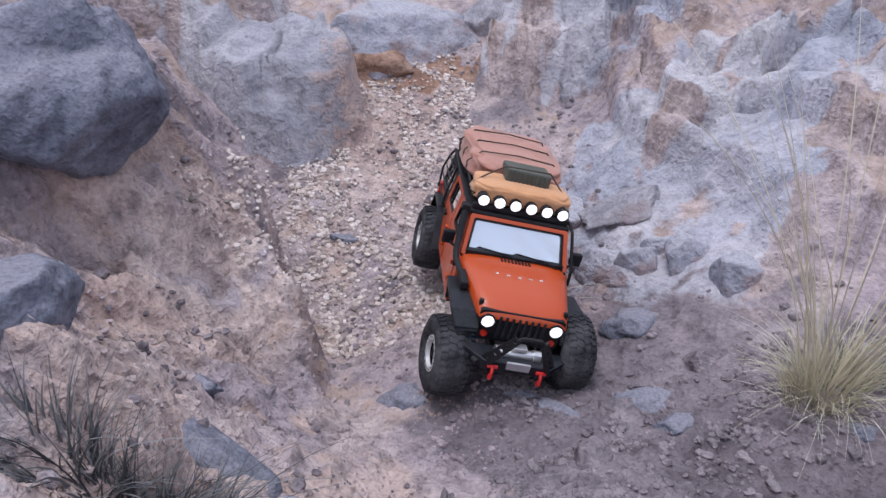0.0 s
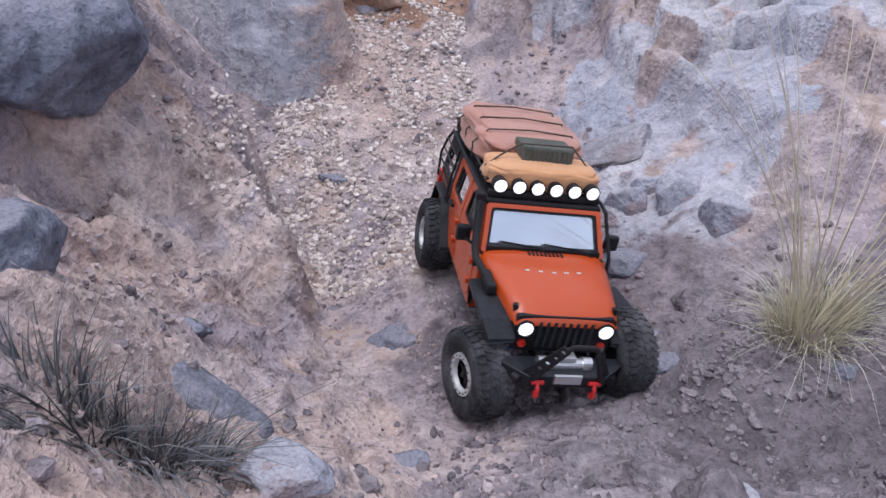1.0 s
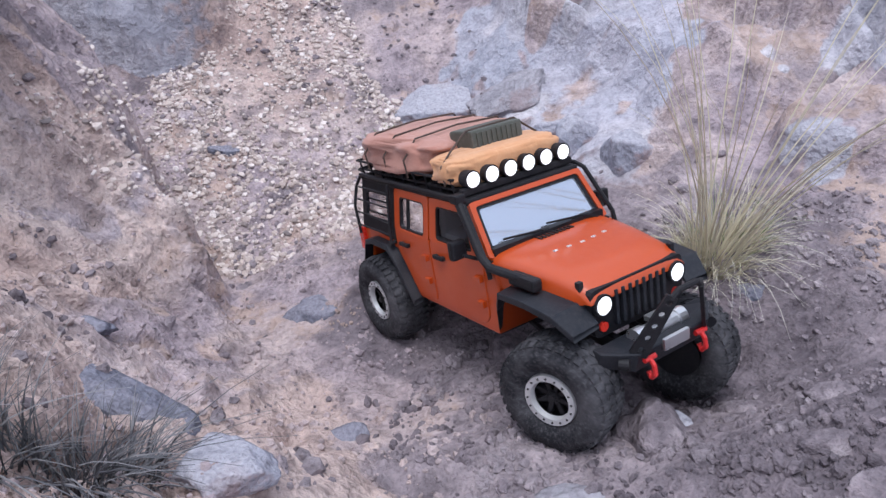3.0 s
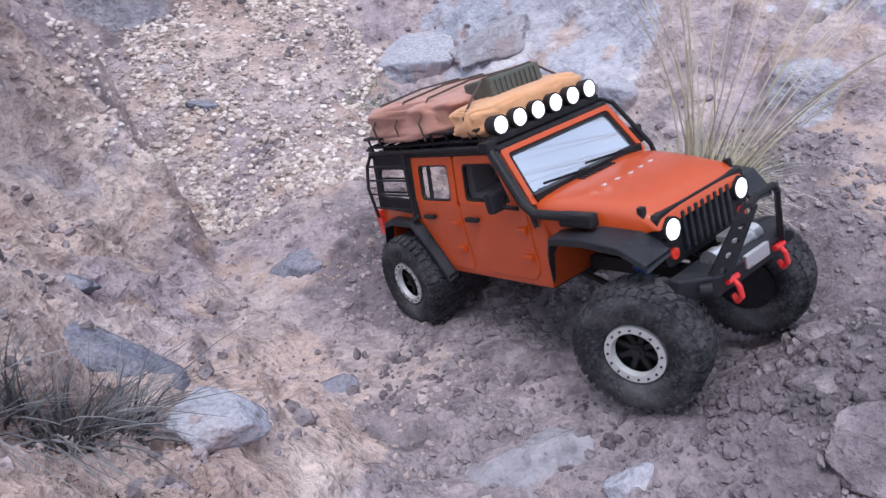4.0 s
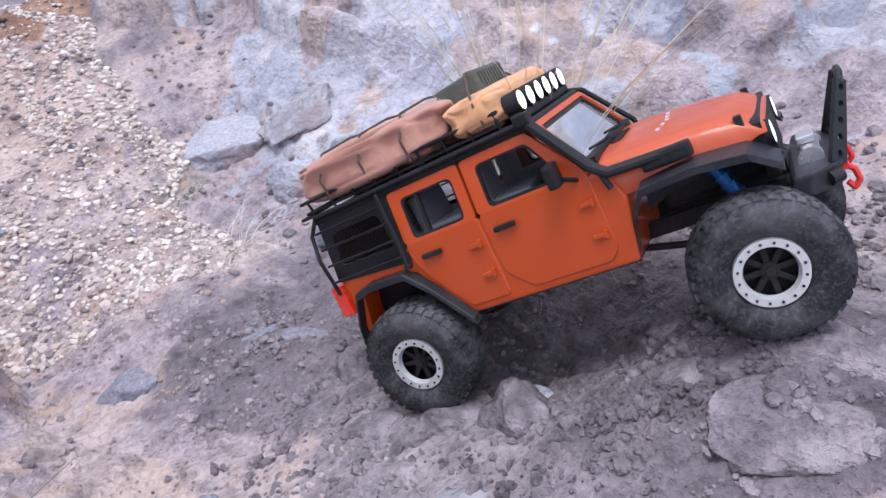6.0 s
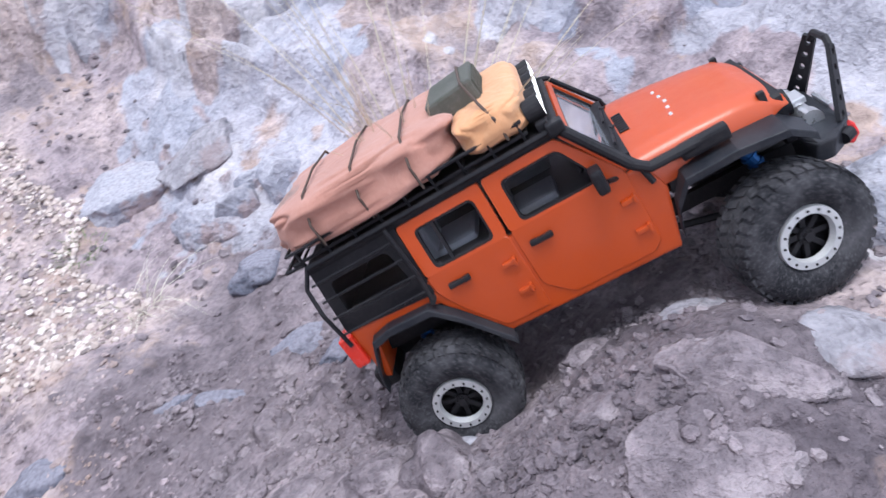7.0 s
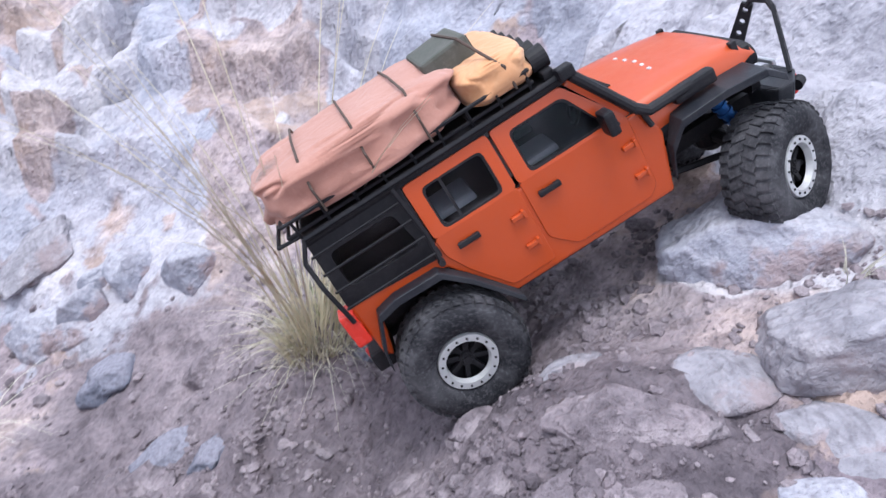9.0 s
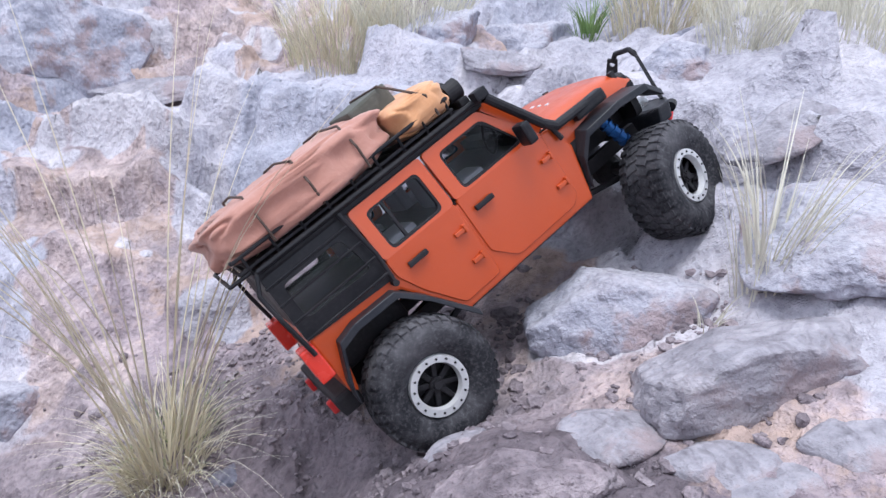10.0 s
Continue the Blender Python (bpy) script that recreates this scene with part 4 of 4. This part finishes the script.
    for x in (AXLE_F, AXLE_R):
        bm = bmesh.new()
        rod(bm, (x, -0.072, 0), (x, 0.072, 0), 0.0075, 12)
        bmesh.ops.create_uvsphere(bm, u_segments=14, v_segments=8, radius=0.019, matrix=Matrix.Translation((x, 0.012, 0)))
        for s in (-1, 1):
            rod(bm, (x, s * 0.05, 0), (x - math.copysign(0.12, x), s * 0.034, 0.022), 0.0034, 8)
            box(bm, (x, s * 0.066, 0), (0.016, 0.014, 0.026), None, 0.003)
        part("axle", bm, BLACK, car, "black axle with links")
        for s in (-1, 1):
            a, b = Vector((x + 0.006, s * 0.055, 0.004)), Vector((x - 0.022, s * 0.050, 0.084))
            bm = rod(bmesh.new(), a.lerp(b, 0.35), b, 0.0058, 12)
            for k in range(7):
                p = a.lerp(b, 0.18 + 0.1 * k)
                rod(bm, p, p + (b - a) * 0.03, 0.0074, 12)
            shock = part("shock_absorber", bm, BLUE, car, "blue coil shock absorber")
            part("piston", rod(bmesh.new(), a, a.lerp(b, 0.4), 0.0022, 8), CHROME, shock)
    return car


def lump(bm, c, s, seed, wob, sub=4, square=0.5, m=None):
    """A soft, packed shape: a rounded box pushed in and out."""
    r = bmesh.ops.create_icosphere(bm, subdivisions=sub, radius=1)
    for v in r["verts"]:
        p = v.co.copy()
        q = Vector([math.copysign(abs(a) ** square, a) for a in p])
        n = noise.noise(Vector((q.x * 1.6 + seed, q.y * 1.6, q.z * 1.6))) + 0.5 * noise.noise(Vector((q.x * 4 + seed, q.y * 4, q.z * 4)))
        n -= 0.9 * max(0, 0.22 - abs(noise.noise(Vector((q.x * 1.4 - seed, q.y * 2.2, q.z * 1.5))))) / 0.22
        q *= 1 + wob * n
        v.co = (m or Matrix()) @ (Vector(c) + Vector((q.x * s[0], q.y * s[1], q.z * s[2])))
    return bm


def make_load(car):
    tarp = part("tarp_roll", lump(bmesh.new(), (-0.130, 0, 0.195), (0.099, 0.080, 0.0235), 3.0, 0.085, 5, 0.42), TARP, car, "brown canvas roll lashed to the rack", True)
    for x in (-0.175, -0.125, -0.075):
        bm = pipe(bmesh.new(), [(x, -0.0790, 0.176), (x, -0.0815, 0.197), (x + 0.002, -0.062, 0.2190), (x, 0, 0.2225), (x - 0.002, 0.062, 0.2190), (x, 0.0745, 0.197), (x, 0.0765, 0.176)], 0.0012, 6)
        part("strap", bm, STRAP, tarp)
    bag = part("tan_bag", lump(bmesh.new(), (-0.003, 0, 0.188), (0.033, 0.079, 0.0180), 8.0, 0.05, 5, 0.45), TAN, car, "tan cloth bag lashed behind the lamps", True)
    bm = bmesh.new()
    m = pose(-0.026, 0.006, 0.2105, 0, -4, 0)
    box(bm, (0, 0, 0), (0.046, 0.072, 0.025), m, 0.003)
    case = part("storage_case", bm, OLIVE, car, "olive ribbed plastic case")
    bm = bmesh.new()
    for k in range(9):
        box(bm, (0.0235, -0.028 + 0.007 * k, 0), (0.0025, 0.0030, 0.018), m)
    part("ribs", bm, OLIVE, case)
    bm = pipe(bmesh.new(), [(0.004, -0.0775, 0.175), (0.003, -0.079, 0.196), (-0.004, -0.06, 0.2085), (-0.012, -0.032, 0.2245), (-0.018, 0.042, 0.2245), (0.002, 0.0765, 0.192), (0.004, 0.0775, 0.175)], 0.0013, 6)
    part("strap", bm, STRAP, bag)


CAR = make_car()
make_load(CAR)
WHEELS = [(make_wheel(-1, CAR, (AXLE_F, -TRACK, 0)), AXLE_F, -1), (make_wheel(1, CAR, (AXLE_F, TRACK, 0)), AXLE_F, 1), (make_wheel(-1, CAR, (AXLE_R, -TRACK, 0)), AXLE_R, -1), (make_wheel(1, CAR, (AXLE_R, TRACK, 0)), AXLE_R, 1)]


# ---- rocks ----
LABELS = {"grey rock": "weathered grey-lilac rock set in the earth", "pale rock": "pale weathered rock", "dark blue-grey rock": "dark blue-grey pitted stone half buried", "rusty earth": "rust-brown crumbling clod under a rock", "purple-brown earth": "clod of purple-brown earth half sunk in the ground"}


def boulder(x, y, r, d, h, yaw, mat, seed):
    """A stone of half-width r, half-depth d and height h over the ground, partly sunk into it."""
    rnd = random.Random(seed)
    bm = bmesh.new()
    bmesh.ops.create_icosphere(bm, subdivisions=5 if r > 0.05 else 4, radius=1)
    cuts = []
    for _ in range(5 if d > r else 14):
        v = Vector((rnd.gauss(0, 1), rnd.gauss(0, 1), rnd.gauss(0.25, 0.7))).normalized()
        cuts.append((v, rnd.uniform(0.60, 0.92)))
    o = Vector((rnd.uniform(-50, 50), rnd.uniform(-50, 50), rnd.uniform(-50, 50)))
    detail = min(2.2, max(0.8, r / 0.05))
    # a boulder's own tilt follows the slope it lies on
    e = max(0.6 * r, 0.01)
    slope = Vector((base_z(x - e, y) - base_z(x + e, y), base_z(x, y - e) - base_z(x, y + e), 2 * e)).normalized()
    for v in bm.verts:
        p = v.co.copy()
        p *= 1 + 0.42 * noise.noise(p * 1.3 + o)
        for n, c in cuts:
            k = p.dot(n) - c
            if k > 0:
                p -= n * k * 0.9
        rough = 0.06 * noise.noise(p * 2.6 * detail + o) + 0.022 * noise.noise(p * 7 * detail - o) + 0.009 * noise.noise(p * 17 * detail + o)
        rough -= 0.05 * max(0, 1 - abs(noise.noise(p * 1.7 + o * 3)) / 0.05)
        p *= 1 + rough
        v.co = Vector((p.x * r * 1.25, p.y * d * 1.25, p.z * h * 1.6))
    me = bpy.data.meshes.new("rock")
    bm.to_mesh(me)
    bm.free()
    me.materials.append(mat)
    me.polygons.foreach_set("use_smooth", [True] * len(me.polygons))
    ob = new("rock", me)
    tilt = Vector((0, 0, 1)).rotation_difference(Vector((0, 0, 1)).lerp(slope, 0.85).normalized()).to_matrix().to_4x4()
    ob.matrix_world = Matrix.Translation((x, y, ground_z(x, y) - 0.35 * h)) @ tilt @ pose(0, 0, 0, 0, 0, yaw + rnd.uniform(-8, 8))
    return tagged(ob, LABELS[mat.name], "rock", "rocks of the gully")


def base_z(x, y):
    return float(base_height(np.array([float(x)]), np.array([float(y)]))[0])


boulder(-0.216, 0.458, 0.062, 0.039, 0.010, -12, SLATE, 1)
boulder(-0.287, 0.606, 0.022, 0.016, 0.006, -12, SLATE, 2)
boulder(-0.055, 0.742, 0.040, 0.031, 0.011, -12, SLATE, 3)
boulder(-0.025, 0.461, 0.024, 0.020, 0.011, -12, SLATE, 4)
boulder(-0.113, 0.333, 0.036, 0.030, 0.009, -12, ROCK, 5)
boulder(-0.501, 0.863, 0.087, 0.130, 0.049, -0, SLATE, 6)
boulder(-0.371, 0.487, 0.038, 0.057, 0.029, -0, SLATE, 7)
boulder(-0.203, 1.228, 0.035, 0.013, 0.006, -12, SLATE, 8)
boulder(0.223, 1.266, 0.103, 0.066, 0.038, -12, ROCK, 9)
boulder(0.360, 1.198, 0.082, 0.047, 0.009, -11, PALE, 10)
boulder(0.346, 1.014, 0.045, 0.034, 0.028, -1, ROCK, 11)
boulder(0.429, 0.993, 0.045, 0.041, 0.034, -1, ROCK, 12)
boulder(0.462, 0.884, 0.035, 0.038, 0.032, -1, ROCK, 13)
boulder(0.393, 1.051, 0.031, 0.024, 0.020, -1, ROCK, 14)
boulder(0.272, 0.348, 0.031, 0.037, 0.026, -10, CLOD, 15)
boulder(0.224, 0.397, 0.038, 0.030, 0.014, -10, CLOD, 16)
boulder(0.162, 0.451, 0.030, 0.021, 0.009, -10, CLOD, 17)
boulder(0.356, 0.272, 0.020, 0.019, 0.009, -10, CLOD, 18)
boulder(0.379, 0.384, 0.027, 0.020, 0.009, -10, CLOD, 19)
boulder(0.312, 0.867, 0.043, 0.036, 0.020, -0, SLATE, 20)
boulder(0.269, 0.673, 0.037, 0.026, 0.012, -0, SLATE, 21)
boulder(0.304, 0.617, 0.023, 0.020, 0.011, -0, SLATE, 22)
boulder(0.481, 0.541, 0.034, 0.015, 0.006, -0, SLATE, 23)
boulder(0.373, 0.727, 0.032, 0.022, 0.010, -0, CLOD, 24)
boulder(0.112, 0.713, 0.024, 0.013, 0.006, -0, SLATE, 25)
boulder(0.133, 0.281, 0.051, 0.033, 0.006, -12, PALE, 26)
boulder(0.197, 0.240, 0.023, 0.015, 0.008, -12, ROCK, 27)
boulder(0.117, 0.517, 0.034, 0.020, 0.009, -12, CLOD, 29)
boulder(0.365, 0.180, 0.048, 0.037, 0.008, -26, CLOD, 31)
boulder(0.159, 0.679, 0.039, 0.014, 0.006, -26, SLATE, 32)
boulder(0.184, 0.561, 0.020, 0.030, 0.012, -26, CLOD, 33)
boulder(0.516, 0.169, 0.042, 0.036, 0.009, -48, PALE, 35)
boulder(0.480, 0.283, 0.026, 0.014, 0.006, -48, PALE, 36)
boulder(0.496, 0.110, 0.019, 0.018, 0.006, -48, PALE, 37)
boulder(0.498, 0.084, 0.029, 0.032, 0.008, -48, PALE, 38)
boulder(0.444, 0.079, 0.025, 0.022, 0.010, -48, ROCK, 39)
boulder(0.285, 0.374, 0.031, 0.030, 0.014, -48, ROCK, 40)
boulder(0.308, 1.052, 0.082, 0.048, 0.022, -48, ROCK, 44)
boulder(0.421, 0.337, 0.023, 0.019, 0.009, -48, CLOD, 45)
boulder(0.246, 0.661, 0.039, 0.025, 0.011, -48, CLOD, 46)
boulder(0.600, 0.084, 0.095, 0.049, 0.037, -61, PALE, 48)
boulder(0.671, 0.216, 0.090, 0.051, 0.035, -61, ROCK, 49)
boulder(0.501, 0.053, 0.040, 0.021, 0.006, -61, PALE, 51)
boulder(0.437, 0.205, 0.057, 0.028, 0.010, -61, CLOD, 52)
boulder(0.530, 0.019, 0.031, 0.026, 0.007, -61, PALE, 53)
boulder(1.053, 0.269, 0.052, 0.034, 0.023, -61, ROCK, 54)
boulder(1.193, 0.589, 0.067, 0.034, 0.009, -61, PALE, 55)
boulder(0.727, 0.056, 0.079, 0.075, 0.019, -61, ROCK, 56)
boulder(0.813, 0.113, 0.049, 0.030, 0.006, -61, PALE, 57)
boulder(1.280, 0.749, 0.080, 0.064, 0.029, -61, ROCK, 58)
boulder(0.997, 1.547, 0.099, 0.083, 0.038, -61, ROCK, 59)
boulder(1.122, 1.308, 0.155, 0.067, 0.010, -61, PALE, 60)
boulder(-0.150, 2.001, 0.236, 0.150, 0.118, 0, ROCK, 106)
boulder(0.159, 2.076, 0.104, 0.080, 0.056, 0, PALE, 107)
boulder(-0.192, 1.905, 0.122, 0.080, 0.039, 0, RUST, 108)
boulder(1.368, 0.312, 0.066, 0.050, 0.042, -61, SLATE, 164)
boulder(1.421, 0.665, 0.130, 0.100, 0.071, -61, ROCK, 166)
boulder(1.040, 1.544, 0.155, 0.120, 0.084, -61, ROCK, 169)

# ---- loose stones ----
def pebbles(name, n, area, size, label, seed, mat=GRAVEL):
    """Many small stones lying on the ground. area(u, v): plan places from two arrays of 0 to 1."""
    rng = np.random.default_rng(seed)
    bm = bmesh.new()
    bmesh.ops.create_icosphere(bm, subdivisions=1, radius=1)
    base = np.array([v.co for v in bm.verts])
    tri = np.array([[v.index for v in f.verts] for f in bm.faces])
    bm.free()
    x, y = area(rng.random(n), rng.random(n))
    free = rocky(x, y) < 0.4
    x, y = x[free], y[free]
    n = len(x)
    z = height(x, y)
    s = size[0] * (size[1] / size[0]) ** (rng.random(n) ** 2.2)
    k = len(base)
    jitter = 1 + 0.5 * (rng.random((n, k)) - 0.5)
    pts = base[None] * jitter[..., None] * (s[:, None] * (0.7 + 0.7 * rng.random((n, 3))))[:, None]
    a = rng.random(n) * 6.283
    c, d = np.cos(a)[:, None], np.sin(a)[:, None]
    px, py = pts[..., 0] * c - pts[..., 1] * d, pts[..., 0] * d + pts[..., 1] * c
    verts = np.stack([px + x[:, None], py + y[:, None], pts[..., 2] * 0.7 + (z + 0.12 * s)[:, None]], -1).reshape(-1, 3)
    faces = (tri[None] + (np.arange(n) * k)[:, None, None]).reshape(-1, 3)
    me = bpy.data.meshes.new(name)
    me.from_pydata(verts.tolist(), [], faces.tolist())
    me.materials.append(mat)
    return tagged(new(name, me), label, "gravel", kind="stuff")


def wash_area(u, v):
    y = 0.90 + 1.15 * v ** 1.1
    w = 0.20 + 0.10 * (y - 0.8)
    mid = -0.06 - 0.20 * (y - 0.9)
    keep = fbm(u * 3, v * 3, 0.5, 3, 6.0) * 0.1
    return mid + (u - 0.5) * 2 * w + keep, y


def all_area(u, v):
    x, y = -0.7 + 2.3 * u, 0.12 + 1.9 * v
    return x + 0.10 * fbm(x, y, 0.1, 3, 51.0), y + 0.10 * fbm(x, y, 0.1, 3, 57.0)


pebbles("gravel", 13000, wash_area, (0.0022, 0.0075), "loose pinkish-beige gravel in the wash", 5)
def bed_area(u, v):
    x, y = 0.05 + 0.62 * u, 0.10 + 0.62 * v
    return x + 0.08 * fbm(x, y, 0.08, 3, 53.0), y + 0.08 * fbm(x, y, 0.08, 3, 59.0)


def bank_area(u, v):
    x, y = -0.45 + 0.55 * u, 0.25 + 0.85 * v
    return x + 0.06 * fbm(x, y, 0.07, 3, 55.0), y + 0.06 * fbm(x, y, 0.07, 3, 58.0)


pebbles("earth_crumbs", 6500, bed_area, (0.0014, 0.0070), "crumbs of purple-brown earth on the crossing", 13, CLOD)
pebbles("bank_crumbs", 3500, bank_area, (0.0012, 0.0055), "crumbs of pinkish earth on the bank", 17, EARTH)
pebbles("loose_stones", 4200, all_area, (0.0018, 0.010), "small loose stones scattered over the earth", 9, CLOD)


# ---- grass ----
def tuft(x, y, n, tall, spread, mat, label, seed, arch=0.6, thick=0.0011, stalks=0, stalk_tall=0.3, drift=(0, 0), dz=0.0):
    """A tuft of bent, tapering blades, and some long stalks with seed heads."""
    rng = random.Random(seed)
    clump = tagged(new("grass_tuft"), label, "grass", "grass tufts")
    clump.location = (x, y, ground_z(x, y))
    verts, faces = [], []

    def grown(name, kind=""):
        me = bpy.data.meshes.new(name)
        me.from_pydata([(a - clump.location[0], b - clump.location[1], c - clump.location[2]) for a, b, c in verts], [], faces)
        me.materials.append(mat)
        ob = new(name, me)
        ob.parent = clump
        tagged(ob, kind=kind)
        verts.clear()
        faces.clear()

    def blade(px, py, pz, dx, dy, length, bend, w, seg):
        start = len(verts)
        ang = rng.uniform(0, 6.283)
        for i in range(seg + 1):
            t = i / seg
            out, up = length * (0.22 * t + bend * t * t), length * (t - 0.42 * bend * t * t * t)
            taper = 1 - 0.85 * t
            p = Vector((px + dx * out, py + dy * out, pz + up))
            for q in range(3):
                a = ang + q * 2.094
                verts.append((p.x + math.cos(a) * w * taper, p.y + math.sin(a) * w * taper, p.z))
        for i in range(seg):
            for q in range(3):
                a, b = start + i * 3 + q, start + i * 3 + (q + 1) % 3
                faces.append((a, b, b + 3, a + 3))

    for _ in range(n):
        a, d = rng.uniform(0, 6.283), spread * math.sqrt(rng.random())
        px, py = x + math.cos(a) * d, y + math.sin(a) * d
        b = a + rng.uniform(-0.9, 0.9)
        blade(px, py, ground_z(px, py) - 0.004 + dz, math.cos(b) + drift[0], math.sin(b) + drift[1], tall * rng.uniform(0.35, 1.0), arch * rng.uniform(0.15, 1.5), thick * rng.uniform(0.6, 1.2), 5)
    grown("foliage", "stuff")
    for _ in range(stalks):
        a, d = rng.uniform(0, 6.283), spread * 0.6 * math.sqrt(rng.random())
        px, py = x + math.cos(a) * d, y + math.sin(a) * d
        b = a + rng.uniform(-0.6, 0.6)
        blade(px, py, ground_z(px, py) - 0.004 + dz, math.cos(b) + drift[0], math.sin(b) + drift[1], stalk_tall * rng.uniform(0.65, 1.1), rng.uniform(0.02, 0.35), thick * 1.5, 9)
        grown("stalk")
    return clump


tuft(0.465, 0.610, 300, 0.105, 0.042, STRAW, "dry pale yellow grass tuft with long stalks", 1, 0.5, 0.0009, 34, 0.48, (-0.12, -0.08))
tuft(0.470, 0.605, 130, 0.085, 0.050, PALE_STRAW, "bleached blades mixed into dry grass", 16, 1.1, 0.0007)
tuft(0.490, 0.620, 40, 0.09, 0.032, GREEN, "green blades at the foot of dry grass", 2, 0.6, 0.0007)
tuft(-0.225, 0.330, 480, 0.085, 0.055, BURNT, "dark withered grass tuft on the bank", 3, 0.9, 0.0013)
tuft(-0.290, 0.345, 220, 0.075, 0.040, BURNT, "dark withered grass tuft on the bank", 4, 0.9, 0.0013)
tuft(0.685, 0.100, 60, 0.11, 0.026, PALE_STRAW, "bleached upright grass stalks between rocks", 5, 0.18, 0.0009, 34, 0.15)
tuft(0.640, 0.135, 8, 0.06, 0.010, PALE_STRAW, "few bleached stalks between rocks", 6, 0.3, 0.0010)
tuft(1.22, 0.94, 380, 0.19, 0.10, STRAW, "broad dry yellow grass tuft on the rocks", 7, 0.40, 0.0013)
tuft(1.30, 0.82, 380, 0.19, 0.10, PALE_STRAW, "broad dry yellow grass tuft on the rocks", 8, 0.40, 0.0013)
tuft(1.40, 0.50, 60, 0.11, 0.018, GREEN, "small fresh green tuft", 9, 0.5, 0.0018)
tuft(1.44, 0.38, 320, 0.18, 0.09, STRAW, "dry yellow grass tuft on the rocks", 10, 0.4, 0.0013)
tuft(1.12, 0.20, 260, 0.11, 0.06, PALE_STRAW, "bleached thin grass on the ledge", 11, 0.35, 0.0009)
tuft(1.16, 0.06, 300, 0.13, 0.08, PALE_STRAW, "bleached thin grass on the ledge", 12, 0.35, 0.0009)
tuft(1.34, 0.16, 300, 0.17, 0.10, PALE_STRAW, "bleached thin grass on the ledge", 13, 0.35, 0.0011)
tuft(0.140, 0.98, 34, 0.10, 0.04, PALE_STRAW, "sparse bleached grass in the gravel", 14, 1.3, 0.0008)
tuft(0.113, 1.19, 110, 0.022, 0.04, GREEN, "low patch of green seedlings", 15, 0.8, 0.0012)


# ---- motion ----
STEER = [(0, 6), (1.0, 14), (2.2, 16), (3.5, 22), (4.5, 16), (5.5, 8), (7.0, 14), (8.0, 30), (9.0, 30), (10.0, 20)]


# How each wheel hangs from the body: seconds, ahead, up.
DROOP = {
    (1, -1): [(0, 0.01, -0.004), (1.0, 0.01, -0.004), (2.0, 0.008, -0.01), (3.3, 0.002, -0.002), (4.0, 0.01, -0.012), (5.0, 0.006, -0.014), (5.5, 0.004, -0.008), (6.8, -0.012, -0.008), (7.4, -0.002, -0.006), (8.0, 0.0, -0.008), (8.7, 0.004, -0.012), (9.0, 0.0, -0.012), (9.5, -0.002, -0.03), (10.0, -0.006, -0.018)],
    (-1, -1): [(0, -0.016, -0.002), (2.0, -0.016, -0.002), (3.3, -0.002, 0.008), (4.0, -0.004, 0.008), (5.0, -0.004, 0.008), (5.5, 0.0, 0.006), (6.8, 0.002, -0.012), (7.4, 0.0, 0.0), (8.0, 0.002, 0.002), (8.7, 0.0, 0.002), (9.0, 0.004, 0.004), (9.5, 0.0, 0.006), (10.0, 0.004, 0.0)],
    (1, 1): [(0.0, 0, 0.03), (0.5, 0, 0.03), (1.0, 0, 0.03), (1.5, 0, 0.03), (2.0, 0, 0.026), (2.5, 0, -0.006), (3.0, 0, -0.03), (3.5, 0, -0.03), (4.0, 0, -0.03), (4.5, 0, -0.03), (5.0, 0, -0.03), (5.5, 0, -0.03), (6.0, 0, -0.02), (6.5, 0, -0.004), (7.0, 0, 0.01), (7.5, 0, -0.004), (8.0, 0, -0.006), (8.5, 0, -0.006), (9.0, 0, 0.004), (9.5, 0, 0.012), (10.0, 0, 0.03)],
    (-1, 1): [(0.0, 0, 0.01), (0.5, 0, 0.01), (1.0, 0, 0.022), (1.5, 0, 0.03), (2.0, 0, 0.03), (2.5, 0, 0.03), (3.0, 0, 0.03), (3.5, 0, 0.03), (4.0, 0, 0.03), (4.5, 0, 0.03), (5.0, 0, 0.028), (5.5, 0, 0.03), (6.0, 0, 0.024), (6.5, 0, 0.026), (7.0, 0, 0.026), (7.5, 0, 0.024), (8.0, 0, 0.024), (8.5, 0, 0.026), (9.0, 0, 0.02), (9.5, 0, 0.028), (10.0, 0, 0.03)],
}


def motions():
    rows = [(t, pose(*r)) for t, *r in CAR_ROWS]
    walk(CAR, rows)
    ts = [t for t, _ in rows]
    gone = [0.0]
    for (_, a), (_, b) in zip(rows, rows[1:]):
        gone.append(gone[-1] + (b.translation - a.translation).length)
    steps = [k * 0.2 for k in range(51)]
    for wheel, x, side in WHEELS:
        keys = []
        for t in steps:
            spin = np.interp(t, ts, gone) / RADIUS
            steer = np.interp(t, [a for a, _ in STEER], [b for _, b in STEER]) if x > 0 else 0
            own = DROOP[1 if x > 0 else -1, side]
            ahead, up = (np.interp(t, [r[0] for r in own], [r[k] for r in own]) for k in (1, 2))
            keys.append((t, Matrix.Translation((x + ahead, side * TRACK, up)) @ Matrix.Rotation(radians(steer), 4, "Z") @ Matrix.Rotation(spin, 4, "Y")))
        walk(wheel, keys)


motions()
